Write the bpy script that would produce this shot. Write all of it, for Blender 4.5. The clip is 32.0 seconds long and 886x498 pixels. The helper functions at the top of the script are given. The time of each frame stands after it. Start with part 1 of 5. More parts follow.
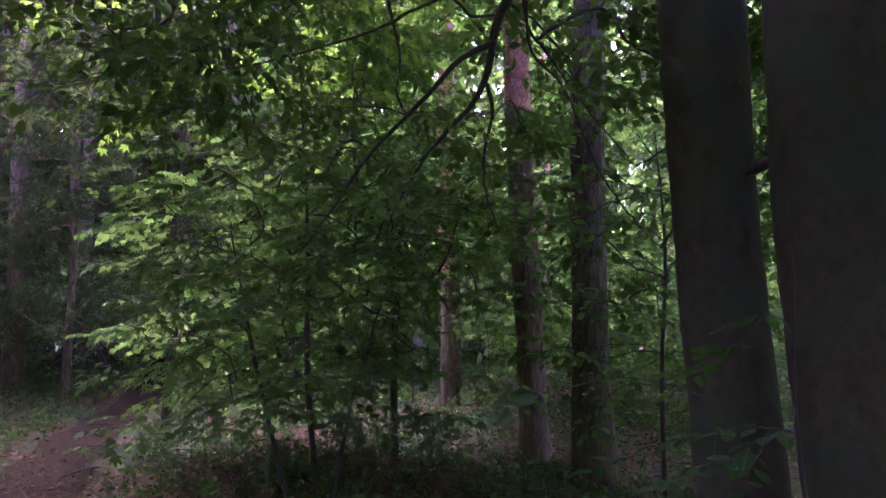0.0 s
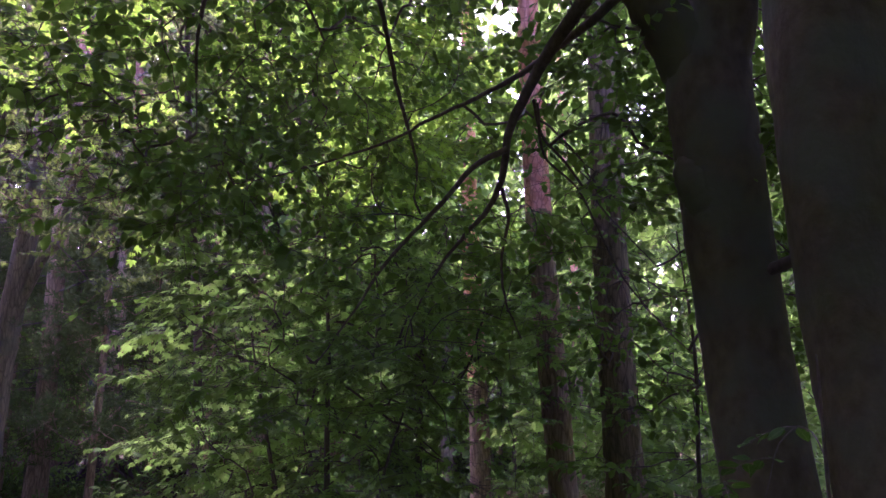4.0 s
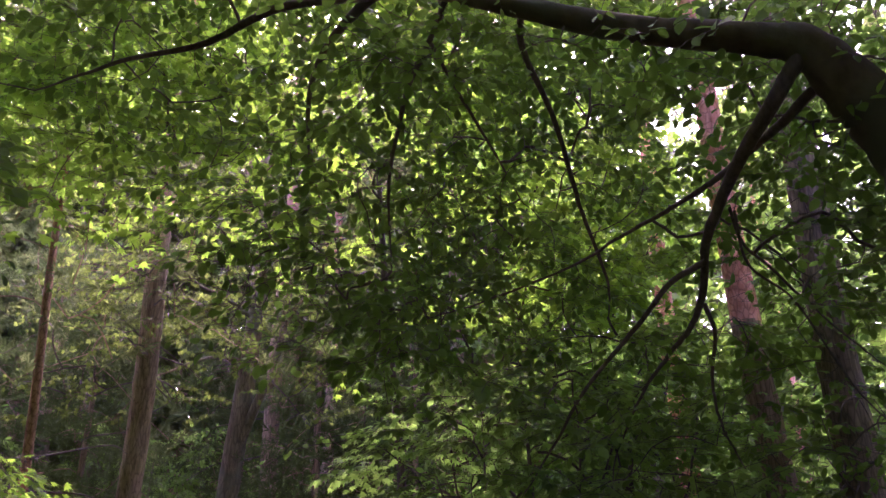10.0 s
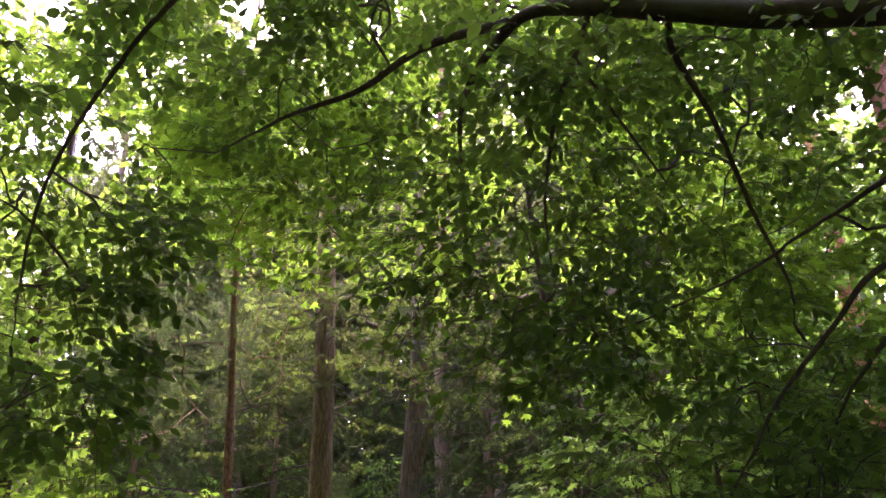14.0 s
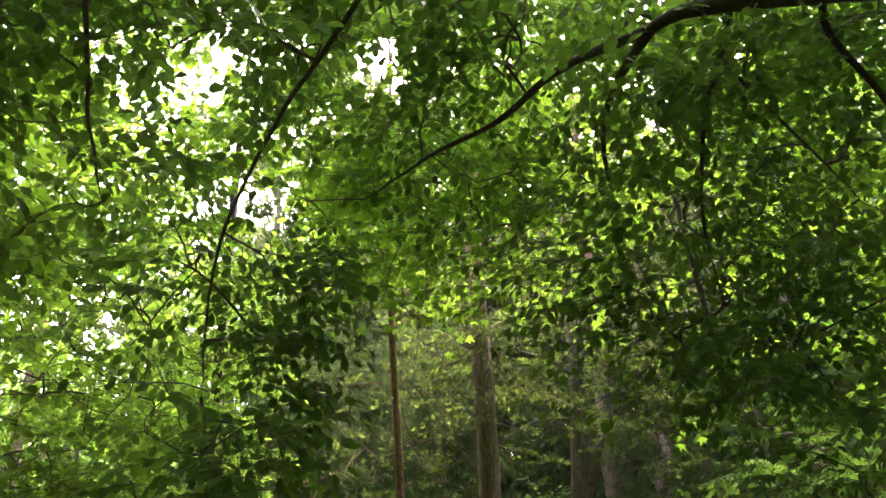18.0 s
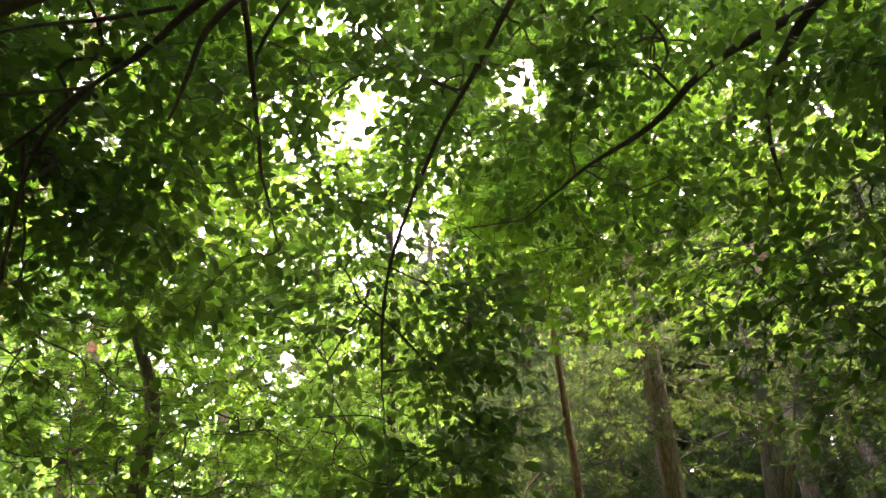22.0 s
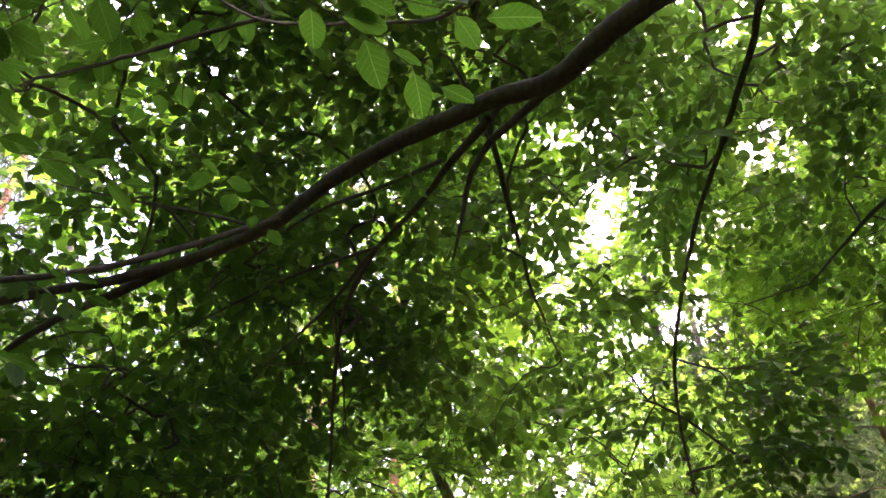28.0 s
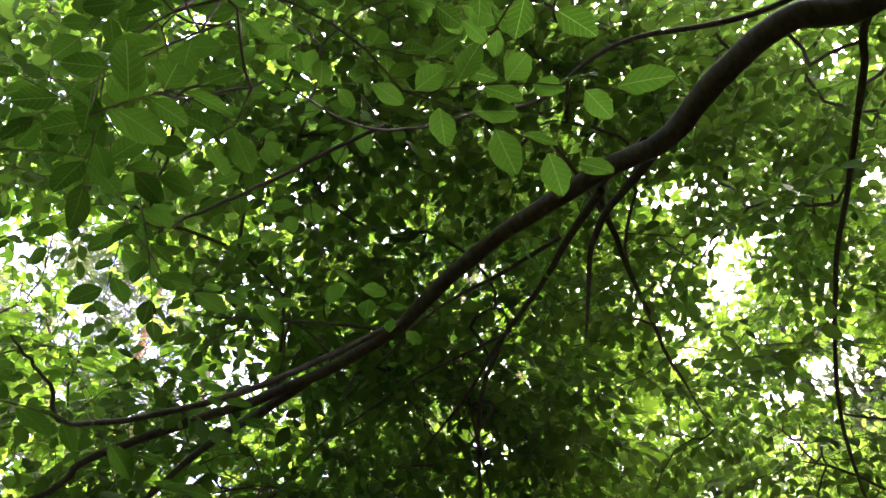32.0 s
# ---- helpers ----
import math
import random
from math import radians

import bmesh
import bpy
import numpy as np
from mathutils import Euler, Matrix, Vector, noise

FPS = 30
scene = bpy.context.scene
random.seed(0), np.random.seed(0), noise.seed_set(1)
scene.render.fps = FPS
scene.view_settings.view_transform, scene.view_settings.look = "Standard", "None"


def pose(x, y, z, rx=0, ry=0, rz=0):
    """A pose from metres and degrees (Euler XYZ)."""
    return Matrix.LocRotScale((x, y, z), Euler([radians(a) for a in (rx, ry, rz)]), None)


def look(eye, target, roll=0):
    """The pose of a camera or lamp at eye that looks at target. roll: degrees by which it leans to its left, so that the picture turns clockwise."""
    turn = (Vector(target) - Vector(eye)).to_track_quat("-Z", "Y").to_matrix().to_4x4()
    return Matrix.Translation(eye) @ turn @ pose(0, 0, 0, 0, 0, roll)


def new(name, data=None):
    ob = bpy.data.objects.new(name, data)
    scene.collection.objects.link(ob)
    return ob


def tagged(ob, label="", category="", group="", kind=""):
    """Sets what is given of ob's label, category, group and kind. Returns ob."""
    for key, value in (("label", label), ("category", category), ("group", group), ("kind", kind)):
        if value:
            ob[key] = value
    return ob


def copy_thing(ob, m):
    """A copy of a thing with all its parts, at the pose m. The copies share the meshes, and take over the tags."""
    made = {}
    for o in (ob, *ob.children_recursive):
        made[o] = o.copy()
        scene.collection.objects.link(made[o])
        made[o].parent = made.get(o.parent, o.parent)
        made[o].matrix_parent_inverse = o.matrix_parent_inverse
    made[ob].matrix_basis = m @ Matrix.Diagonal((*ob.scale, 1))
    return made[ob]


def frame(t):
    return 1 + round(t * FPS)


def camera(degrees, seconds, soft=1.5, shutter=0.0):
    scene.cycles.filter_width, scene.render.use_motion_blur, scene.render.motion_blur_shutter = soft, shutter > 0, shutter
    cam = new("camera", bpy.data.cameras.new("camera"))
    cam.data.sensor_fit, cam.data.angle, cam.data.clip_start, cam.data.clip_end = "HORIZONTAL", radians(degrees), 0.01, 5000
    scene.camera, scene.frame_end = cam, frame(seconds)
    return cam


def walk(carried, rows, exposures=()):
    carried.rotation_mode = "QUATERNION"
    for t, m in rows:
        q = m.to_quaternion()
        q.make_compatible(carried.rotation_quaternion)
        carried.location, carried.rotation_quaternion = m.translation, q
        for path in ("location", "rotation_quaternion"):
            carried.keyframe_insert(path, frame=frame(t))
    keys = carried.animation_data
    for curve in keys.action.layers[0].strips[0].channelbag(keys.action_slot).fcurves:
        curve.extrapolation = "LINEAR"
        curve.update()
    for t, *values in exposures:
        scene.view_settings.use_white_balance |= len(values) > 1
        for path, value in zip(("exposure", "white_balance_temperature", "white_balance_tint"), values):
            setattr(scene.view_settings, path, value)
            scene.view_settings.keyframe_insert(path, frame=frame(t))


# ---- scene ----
cam = camera(62.0, 32.0, soft=1.5)
walk(cam, [
    (0, pose(0.000, 0.000, 1.600, 93.98, -0.02, 0.01)),
    (1, pose(0.034, 0.012, 1.608, 95.27, 0.11, -1.23)),
    (2, pose(0.062, 0.027, 1.615, 97.30, 0.29, -0.80)),
    (3, pose(0.082, 0.051, 1.628, 99.80, 0.48, 0.65)),
    (6, pose(0.092, 0.093, 1.653, 105.07, 1.29, 7.40)),
    (7, pose(0.092, 0.120, 1.683, 106.59, 1.10, 10.05)),
    (8, pose(0.084, 0.121, 1.702, 108.29, 1.01, 12.30)),
    (9, pose(0.075, 0.105, 1.706, 109.95, 0.89, 14.65)),
    (10, pose(0.058, 0.108, 1.707, 111.27, 0.81, 17.69)),
    (11, pose(0.044, 0.124, 1.714, 112.03, 0.72, 20.63)),
    (12, pose(0.024, 0.113, 1.717, 112.41, 0.76, 23.45)),
    (13, pose(0.009, 0.076, 1.706, 112.80, 0.85, 26.66)),
    (14, pose(-0.026, 0.062, 1.697, 113.35, 1.17, 30.22)),
    (17, pose(-0.090, 0.039, 1.693, 115.44, 1.71, 39.50)),
    (18, pose(-0.102, 0.037, 1.695, 116.00, 1.58, 42.50)),
    (19, pose(-0.112, 0.028, 1.693, 116.77, 1.55, 45.49)),
    (20, pose(-0.128, -0.003, 1.693, 117.20, 1.27, 48.48)),
    (21, pose(-0.145, -0.016, 1.682, 117.50, 1.21, 51.89)),
    (22, pose(-0.164, -0.028, 1.691, 118.08, 1.42, 55.34)),
    (23, pose(-0.175, -0.047, 1.693, 118.93, 1.49, 58.50)),
    (24, pose(-0.182, -0.087, 1.688, 119.81, 1.35, 61.54)),
    (25, pose(-0.181, -0.125, 1.687, 120.78, 1.28, 65.20)),
    (28, pose(-0.159, -0.210, 1.672, 126.57, 0.87, 77.28)),
    (29, pose(-0.172, -0.222, 1.687, 128.25, 1.08, 80.14)),
    (30, pose(-0.184, -0.245, 1.691, 129.79, 1.61, 82.62)),
    (31, pose(-0.187, -0.255, 1.692, 131.53, 1.78, 85.70)),
    (32, pose(-0.190, -0.278, 1.695, 133.49, 1.66, 88.85))],
    exposures=[(0, 4.52, 5080, 96), (3, 4.5, 5170, 98), (6, 4.46, 5370, 104), (9, 4.43, 5550, 94), (13, 4.38, 5780, 80), (17, 4.34, 6080, 40), (19, 4.34, 6100, 38), (24, 4.46, 6050, 42), (28, 4.49, 5900, 46), (32, 4.37, 5850, 43)])

# ---- light ----
SUN_AZ, SUN_EL = 26.0, 54.0                      # degrees to the left of +y, and above the horizon
sun_way = Vector((-math.sin(radians(SUN_AZ)) * math.cos(radians(SUN_EL)), math.cos(radians(SUN_AZ)) * math.cos(radians(SUN_EL)), math.sin(radians(SUN_EL))))
world = bpy.data.worlds.new("world")
scene.world = world
world.use_nodes = True
sky = world.node_tree.nodes.new("ShaderNodeTexSky")
sky.sky_type, sky.sun_disc = "NISHITA", False
sky.sun_elevation, sky.sun_rotation = radians(SUN_EL), radians(-SUN_AZ)
sky.dust_density, sky.air_density, sky.ozone_density = 8.0, 1.0, 0.3
world.node_tree.links.new(sky.outputs[0], world.node_tree.nodes["Background"].inputs[0])
world.node_tree.nodes["Background"].inputs[1].default_value = 0.17
sun = new("sun", bpy.data.lights.new("sun", "SUN"))
sun.data.energy, sun.data.angle, sun.data.color = 0.9, radians(40), (1.0, 0.95, 0.85)
sun.matrix_world = look(sun_way * 60, (0, 0, 0))


# ---- materials ----
def material(name):
    m = bpy.data.materials.new(name)
    m.use_nodes = True
    return m, m.node_tree.nodes, m.node_tree.links, m.node_tree.nodes["Principled BSDF"]


def ramp(nodes, stops):
    r = nodes.new("ShaderNodeValToRGB")
    while len(r.color_ramp.elements) < len(stops):
        r.color_ramp.elements.new(0.5)
    for e, (p, c) in zip(r.color_ramp.elements, stops):
        e.position, e.color = p, (*c, 1)
    return r


def leaf_material(name, dark, light, through_colour, share=0.45, gloss=0.55):
    """Leaf: a waxy upper side and a share of light let through, each leaf with its own tone."""
    m, nodes, links, bsdf = material(name)
    geo = nodes.new("ShaderNodeNewGeometry")
    info = nodes.new("ShaderNodeObjectInfo")
    add = nodes.new("ShaderNodeMath")
    add.operation = "ADD"
    links.new(geo.outputs["Random Per Island"], add.inputs[0])
    links.new(info.outputs["Random"], add.inputs[1])
    wrap = nodes.new("ShaderNodeMath")
    wrap.operation = "FRACT"
    links.new(add.outputs[0], wrap.inputs[0])
    tone = ramp(nodes, [(0.0, dark), (1.0, light)])
    links.new(wrap.outputs[0], tone.inputs[0])
    tex = nodes.new("ShaderNodeTexNoise")
    tex.inputs["Scale"].default_value, tex.inputs["Detail"].default_value = 90, 3
    coord = nodes.new("ShaderNodeTexCoord")
    links.new(coord.outputs["Object"], tex.inputs["Vector"])
    mix = nodes.new("ShaderNodeMix")
    mix.data_type, mix.blend_type = "RGBA", "MULTIPLY"
    mix.inputs[0].default_value = 0.35
    links.new(tone.outputs[0], mix.inputs[6])
    links.new(tex.outputs[0], mix.inputs[7])
    links.new(mix.outputs[2], bsdf.inputs["Base Color"])
    bsdf.inputs["Roughness"].default_value = gloss
    bsdf.inputs["Specular IOR Level"].default_value = 0.04
    tr = nodes.new("ShaderNodeBsdfTranslucent")
    tint = nodes.new("ShaderNodeMix")
    tint.data_type, tint.blend_type = "RGBA", "MULTIPLY"
    tint.inputs[0].default_value = 1.0
    tint.inputs[7].default_value = (*through_colour, 1)
    lift = ramp(nodes, [(0.0, (0.6, 0.6, 0.6)), (1.0, (1, 1, 1))])
    links.new(wrap.outputs[0], lift.inputs[0])
    links.new(lift.outputs[0], tint.inputs[6])
    links.new(tint.outputs[2], tr.inputs["Color"])
    both = nodes.new("ShaderNodeMixShader")
    both.inputs[0].default_value = share
    links.new(bsdf.outputs[0], both.inputs[1])
    links.new(tr.outputs[0], both.inputs[2])
    links.new(both.outputs[0], nodes["Material Output"].inputs["Surface"])
    return m


def bark_material(name, dark, light, scale=6.0, stretch=0.25, bump=0.6, crack=True, patch=None):
    """Bark: grain drawn out along the trunk, cracks, and patches of algae or flaking."""
    m, nodes, links, bsdf = material(name)
    coord = nodes.new("ShaderNodeTexCoord")
    mapping = nodes.new("ShaderNodeMapping")
    mapping.inputs["Scale"].default_value = (1, 1, stretch)
    links.new(coord.outputs["Object"], mapping.inputs["Vector"])
    fine = nodes.new("ShaderNodeTexNoise")
    fine.inputs["Scale"].default_value, fine.inputs["Detail"].default_value = scale * 3, 6
    links.new(mapping.outputs[0], fine.inputs["Vector"])
    tone = ramp(nodes, [(0.3, dark), (0.7, light)])
    links.new(fine.outputs[0], tone.inputs[0])
    colour = tone.outputs[0]
    height = fine.outputs[0]
    if crack:
        cells = nodes.new("ShaderNodeTexVoronoi")
        cells.feature = "DISTANCE_TO_EDGE"
        cells.inputs["Scale"].default_value = scale * 3
        links.new(mapping.outputs[0], cells.inputs["Vector"])
        gap = ramp(nodes, [(0.0, (0.25, 0.25, 0.25)), (0.12, (1, 1, 1))])
        links.new(cells.outputs["Distance"], gap.inputs[0])
        mix = nodes.new("ShaderNodeMix")
        mix.data_type, mix.blend_type = "RGBA", "MULTIPLY"
        mix.inputs[0].default_value = 0.6
        links.new(colour, mix.inputs[6])
        links.new(gap.outputs[0], mix.inputs[7])
        colour = mix.outputs[2]
        height = colour
    if patch:
        big = nodes.new("ShaderNodeTexNoise")
        big.inputs["Scale"].default_value, big.inputs["Detail"].default_value = 2.2, 4
        links.new(coord.outputs["Object"], big.inputs["Vector"])
        where = ramp(nodes, [(0.48, (0, 0, 0)), (0.62, (1, 1, 1))])
        links.new(big.outputs[0], where.inputs[0])
        mix = nodes.new("ShaderNodeMix")
        mix.data_type = "RGBA"
        links.new(where.outputs[0], mix.inputs[0])
        links.new(colour, mix.inputs[6])
        mix.inputs[7].default_value = (*patch, 1)
        colour = mix.outputs[2]
    links.new(colour, bsdf.inputs["Base Color"])
    bsdf.inputs["Roughness"].default_value = 0.9
    bsdf.inputs["Specular IOR Level"].default_value = 0.2
    b = nodes.new("ShaderNodeBump")
    b.inputs["Strength"].default_value, b.inputs["Distance"].default_value = bump, 0.03
    links.new(height, b.inputs["Height"])
    links.new(b.outputs[0], bsdf.inputs["Normal"])
    return m


def litter_material(name, soil, leaf, moss, amount, grain=24):
    """Forest floor: soil under brown leaf litter, with mossy and grassy patches."""
    m, nodes, links, bsdf = material(name)
    coord = nodes.new("ShaderNodeTexCoord")
    small = nodes.new("ShaderNodeTexVoronoi")
    small.inputs["Scale"].default_value = grain
    links.new(coord.outputs["Object"], small.inputs["Vector"])
    tone = ramp(nodes, [(0.0, soil), (0.55, leaf), (1.0, tuple(min(1, c * 1.9) for c in leaf))])
    links.new(small.outputs["Color"], tone.inputs[0])
    big = nodes.new("ShaderNodeTexNoise")
    big.inputs["Scale"].default_value, big.inputs["Detail"].default_value = 0.8, 6
    links.new(coord.outputs["Object"], big.inputs["Vector"])
    where = ramp(nodes, [(0.55 - amount, (0, 0, 0)), (0.68 - amount, (1, 1, 1))])
    links.new(big.outputs[0], where.inputs[0])
    mix = nodes.new("ShaderNodeMix")
    mix.data_type = "RGBA"
    links.new(where.outputs[0], mix.inputs[0])
    links.new(tone.outputs[0], mix.inputs[6])
    mix.inputs[7].default_value = (*moss, 1)
    links.new(mix.outputs[2], bsdf.inputs["Base Color"])
    bsdf.inputs["Roughness"].default_value = 0.95
    bsdf.inputs["Specular IOR Level"].default_value = 0.05
    b = nodes.new("ShaderNodeBump")
    b.inputs["Strength"].default_value, b.inputs["Distance"].default_value = 0.8, 0.03
    links.new(small.outputs["Distance"], b.inputs["Height"])
    links.new(b.outputs[0], bsdf.inputs["Normal"])
    return m


BEECH_LEAF = leaf_material("beech_leaf", (0.053, 0.104, 0.022), (0.096, 0.172, 0.034), (0.145, 0.31, 0.024), share=0.37)


def add_veins(m):
    """Pale midrib and side veins along a leaf whose length runs along its own x."""
    nodes, links = m.node_tree.nodes, m.node_tree.links
    bsdf = nodes["Principled BSDF"]
    coord = nodes.new("ShaderNodeTexCoord")
    xyz = nodes.new("ShaderNodeSeparateXYZ")
    links.new(coord.outputs["Object"], xyz.inputs[0])

    def calc(op, a, b=None):
        n = nodes.new("ShaderNodeMath")
        n.operation = op
        for i, q in enumerate((a, b)):
            if q is None:
                continue
            if isinstance(q, (int, float)):
                n.inputs[i].default_value = q
            else:
                links.new(q, n.inputs[i])
        return n.outputs[0]
    across = calc("ABSOLUTE", xyz.outputs[1])
    stripe = calc("FRACT", calc("MULTIPLY", calc("SUBTRACT", xyz.outputs[0], calc("MULTIPLY", across, 0.9)), 8.0))
    side = calc("LESS_THAN", stripe, 0.10)
    rib = calc("LESS_THAN", across, 0.010)
    vein = calc("MAXIMUM", calc("MULTIPLY", side, 0.55), rib)
    base = bsdf.inputs["Base Color"].links[0].from_socket
    mix = nodes.new("ShaderNodeMix")
    mix.data_type = "RGBA"
    links.new(vein, mix.inputs[0])
    links.new(base, mix.inputs[6])
    mix.inputs[7].default_value = (0.06, 0.11, 0.035, 1)
    links.new(mix.outputs[2], bsdf.inputs["Base Color"])
    tr = [n for n in nodes if n.bl_idname == "ShaderNodeBsdfTranslucent"][0]
    base = tr.inputs["Color"].links[0].from_socket
    dim = nodes.new("ShaderNodeMix")
    dim.data_type = "RGBA"
    links.new(vein, dim.inputs[0])
    links.new(base, dim.inputs[6])
    dim.inputs[7].default_value = (0.06, 0.13, 0.02, 1)
    links.new(dim.outputs[2], tr.inputs["Color"])
    b = nodes.new("ShaderNodeBump")
    b.inputs["Strength"].default_value, b.inputs["Distance"].default_value = 0.4, 0.004
    links.new(vein, b.inputs["Height"])
    links.new(b.outputs[0], bsdf.inputs["Normal"])
    return m


# far darker than BEECH_LEAF: the near twigs' shade is put into the colour
VEINED_LEAF_SHADED = add_veins(leaf_material("veined_beech_leaf_shaded", (0.012, 0.032, 0.007), (0.023, 0.056, 0.011), (0.046, 0.135, 0.007), share=0.45, gloss=0.8))
MAPLE_LEAF = leaf_material("maple_leaf", (0.058, 0.120, 0.030), (0.104, 0.192, 0.048), (0.24, 0.46, 0.050), share=0.52)
OAK_LEAF = leaf_material("young_oak_leaf", (0.056, 0.084, 0.019), (0.096, 0.132, 0.032), (0.21, 0.32, 0.036), share=0.48)
BRIGHT_LEAF = leaf_material("bright_leaf", (0.054, 0.125, 0.014), (0.100, 0.195, 0.024), (0.26, 0.51, 0.022), share=0.54)
SPRING_LEAF = leaf_material("spring_leaf", (0.075, 0.145, 0.022), (0.140, 0.230, 0.036), (0.30, 0.55, 0.042), share=0.56)
NEEDLE = leaf_material("pine_needle", (0.036, 0.060, 0.018), (0.076, 0.108, 0.032), (0.18, 0.25, 0.055), share=0.40)
YOUNG_NEEDLE = leaf_material("young_pine_needle", (0.026, 0.050, 0.014), (0.054, 0.086, 0.023), (0.12, 0.19, 0.04), share=0.38)
HERB_LEAF = leaf_material("herb_leaf", (0.032, 0.075, 0.022), (0.070, 0.130, 0.036), (0.14, 0.26, 0.04))
DEAD_LEAF = leaf_material("dead_leaf", (0.050, 0.033, 0.011), (0.110, 0.071, 0.024), (0.08, 0.04, 0.02), share=0.1, gloss=0.8)
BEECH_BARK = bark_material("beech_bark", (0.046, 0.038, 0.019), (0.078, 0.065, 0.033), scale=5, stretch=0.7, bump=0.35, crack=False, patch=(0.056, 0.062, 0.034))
TWIG_BARK = bark_material("twig_bark", (0.042, 0.033, 0.024), (0.078, 0.062, 0.046), scale=14, crack=False, bump=0.3)
PINE_BARK = bark_material("pine_bark", (0.118, 0.084, 0.043), (0.265, 0.197, 0.108), scale=9, stretch=0.16, bump=1.0)
DARK_PINE_BARK = bark_material("dark_pine_bark", (0.076, 0.061, 0.032), (0.176, 0.140, 0.078), scale=9, stretch=0.16, bump=1.0)
RED_BARK = bark_material("red_pine_bark", (0.17, 0.086, 0.046), (0.33, 0.185, 0.105), scale=8, stretch=0.4, bump=0.6)
ORANGE_BARK = bark_material("upper_pine_bark", (0.46, 0.17, 0.09), (0.74, 0.35, 0.23), scale=6, stretch=0.5, bump=0.5)
OAK_BARK = bark_material("oak_bark", (0.082, 0.069, 0.035), (0.180, 0.150, 0.080), scale=7, stretch=0.18, bump=1.0, patch=(0.085, 0.095, 0.058))
BIRCH_BARK = bark_material("birch_bark", (0.16, 0.15, 0.13), (0.52, 0.50, 0.46), scale=4, stretch=2.5, bump=0.3, crack=False)
FLOOR = litter_material("forest_floor", (0.023, 0.017, 0.0075), (0.061, 0.044, 0.018), (0.026, 0.056, 0.014), 0.08)
TRACK = litter_material("trodden_litter", (0.0105, 0.008, 0.0032), (0.028, 0.020, 0.0070), (0.014, 0.020, 0.005), 0.0, 42)


# ---- mesh helpers ----
def mesh_object(name, verts, faces, mats, parent=None, index=None, smooth=True):
    """One mesh object from arrays: faces is (n, 3) or (n, 4)."""
    verts, faces = np.asarray(verts, np.float32), np.asarray(faces, np.int32)
    me = bpy.data.meshes.new(name)
    n, k = faces.shape
    me.vertices.add(len(verts))
    me.vertices.foreach_set("co", verts.ravel())
    me.loops.add(n * k)
    me.loops.foreach_set("vertex_index", faces.ravel())
    me.polygons.add(n)
    me.polygons.foreach_set("loop_start", np.arange(0, n * k, k, dtype=np.int32))
    if smooth:
        me.polygons.foreach_set("use_smooth", np.ones(n, bool))
    for m in mats if isinstance(mats, (list, tuple)) else [mats]:
        me.materials.append(m)
    if index is not None:
        me.polygons.foreach_set("material_index", np.asarray(index, np.int32))
    me.update(calc_edges=True)
    ob = new(name, me)
    ob.parent = parent
    return ob


def thing(name, place, label, category, group="", kind=""):
    ob = new(name)
    ob.location = place
    ob.empty_display_size = 0.2
    return tagged(ob, label, category, group, kind)


def spline(points, per=6):
    """Catmull-Rom points through the given ones."""
    p = np.asarray(points, float)
    if len(p) < 2:
        return p
    p = np.vstack([2 * p[0] - p[1], p, 2 * p[-1] - p[-2]])
    u = np.linspace(0, 1, per, endpoint=False)[:, None]
    out = []
    for a, b, c, d in zip(p, p[1:], p[2:], p[3:]):
        out.append(0.5 * (2 * b + (c - a) * u + (2 * a - 5 * b + 4 * c - d) * u ** 2 + (3 * b - a - 3 * c + d) * u ** 3))
    return np.vstack(out + [p[-2:-1]])


def tube(points, radii, sides=8, rough=0.0, rng=None):
    """Vertices and quads of a round limb along points."""
    p, r = np.asarray(points, float), np.asarray(radii, float)
    t = np.gradient(p, axis=0)
    t /= np.linalg.norm(t, axis=1)[:, None] + 1e-9
    ref = np.array([0.31, 0.95, 0.05]) if abs(t[:, 2]).mean() > 0.6 else np.array([0.02, 0.05, 1.0])
    a = np.cross(t, ref)
    a /= np.linalg.norm(a, axis=1)[:, None] + 1e-9
    b = np.cross(t, a)
    ang = np.arange(sides) * 2 * math.pi / sides
    rr = r[:, None] * np.ones(sides)
    if rough and rng is not None:
        rr = rr * (1 + rough * (rng.rand(len(p), sides) - 0.5))
    v = p[:, None] + rr[:, :, None] * (a[:, None] * np.cos(ang)[None, :, None] + b[:, None] * np.sin(ang)[None, :, None])
    i = np.arange(len(p) - 1)[:, None] * sides
    j = np.arange(sides)[None]
    k = (j + 1) % sides
    f = np.stack([i + j, i + k, i + sides + k, i + sides + j], -1).reshape(-1, 4)
    return v.reshape(-1, 3), f


def joined(pieces):
    """Vertices and faces of many (verts, faces) pieces in one."""
    vs, fs, n = [], [], 0
    for v, f in pieces:
        vs.append(v)
        fs.append(f + n)
        n += len(v)
    return np.vstack(vs), np.vstack(fs)


def limb(name, points, radii, mat, parent, sides=12, rough=0.08, per=8, seed=1, label="", wobble=0.0):
    rng = np.random.RandomState(seed)
    p = spline(points, per)
    r = np.interp(np.linspace(0, 1, len(p)), np.linspace(0, 1, len(radii)), radii)
    if wobble:
        p = p + np.cumsum(rng.randn(*p.shape) * wobble, axis=0) * np.linspace(0, 1, len(p))[:, None]
    v, f = tube(p, r, sides, rough, rng)
    ob = mesh_object(name, v - np.array(parent.location if parent else (0, 0, 0)), f, mat, parent)
    if label:
        tagged(ob, label)
    return ob, p


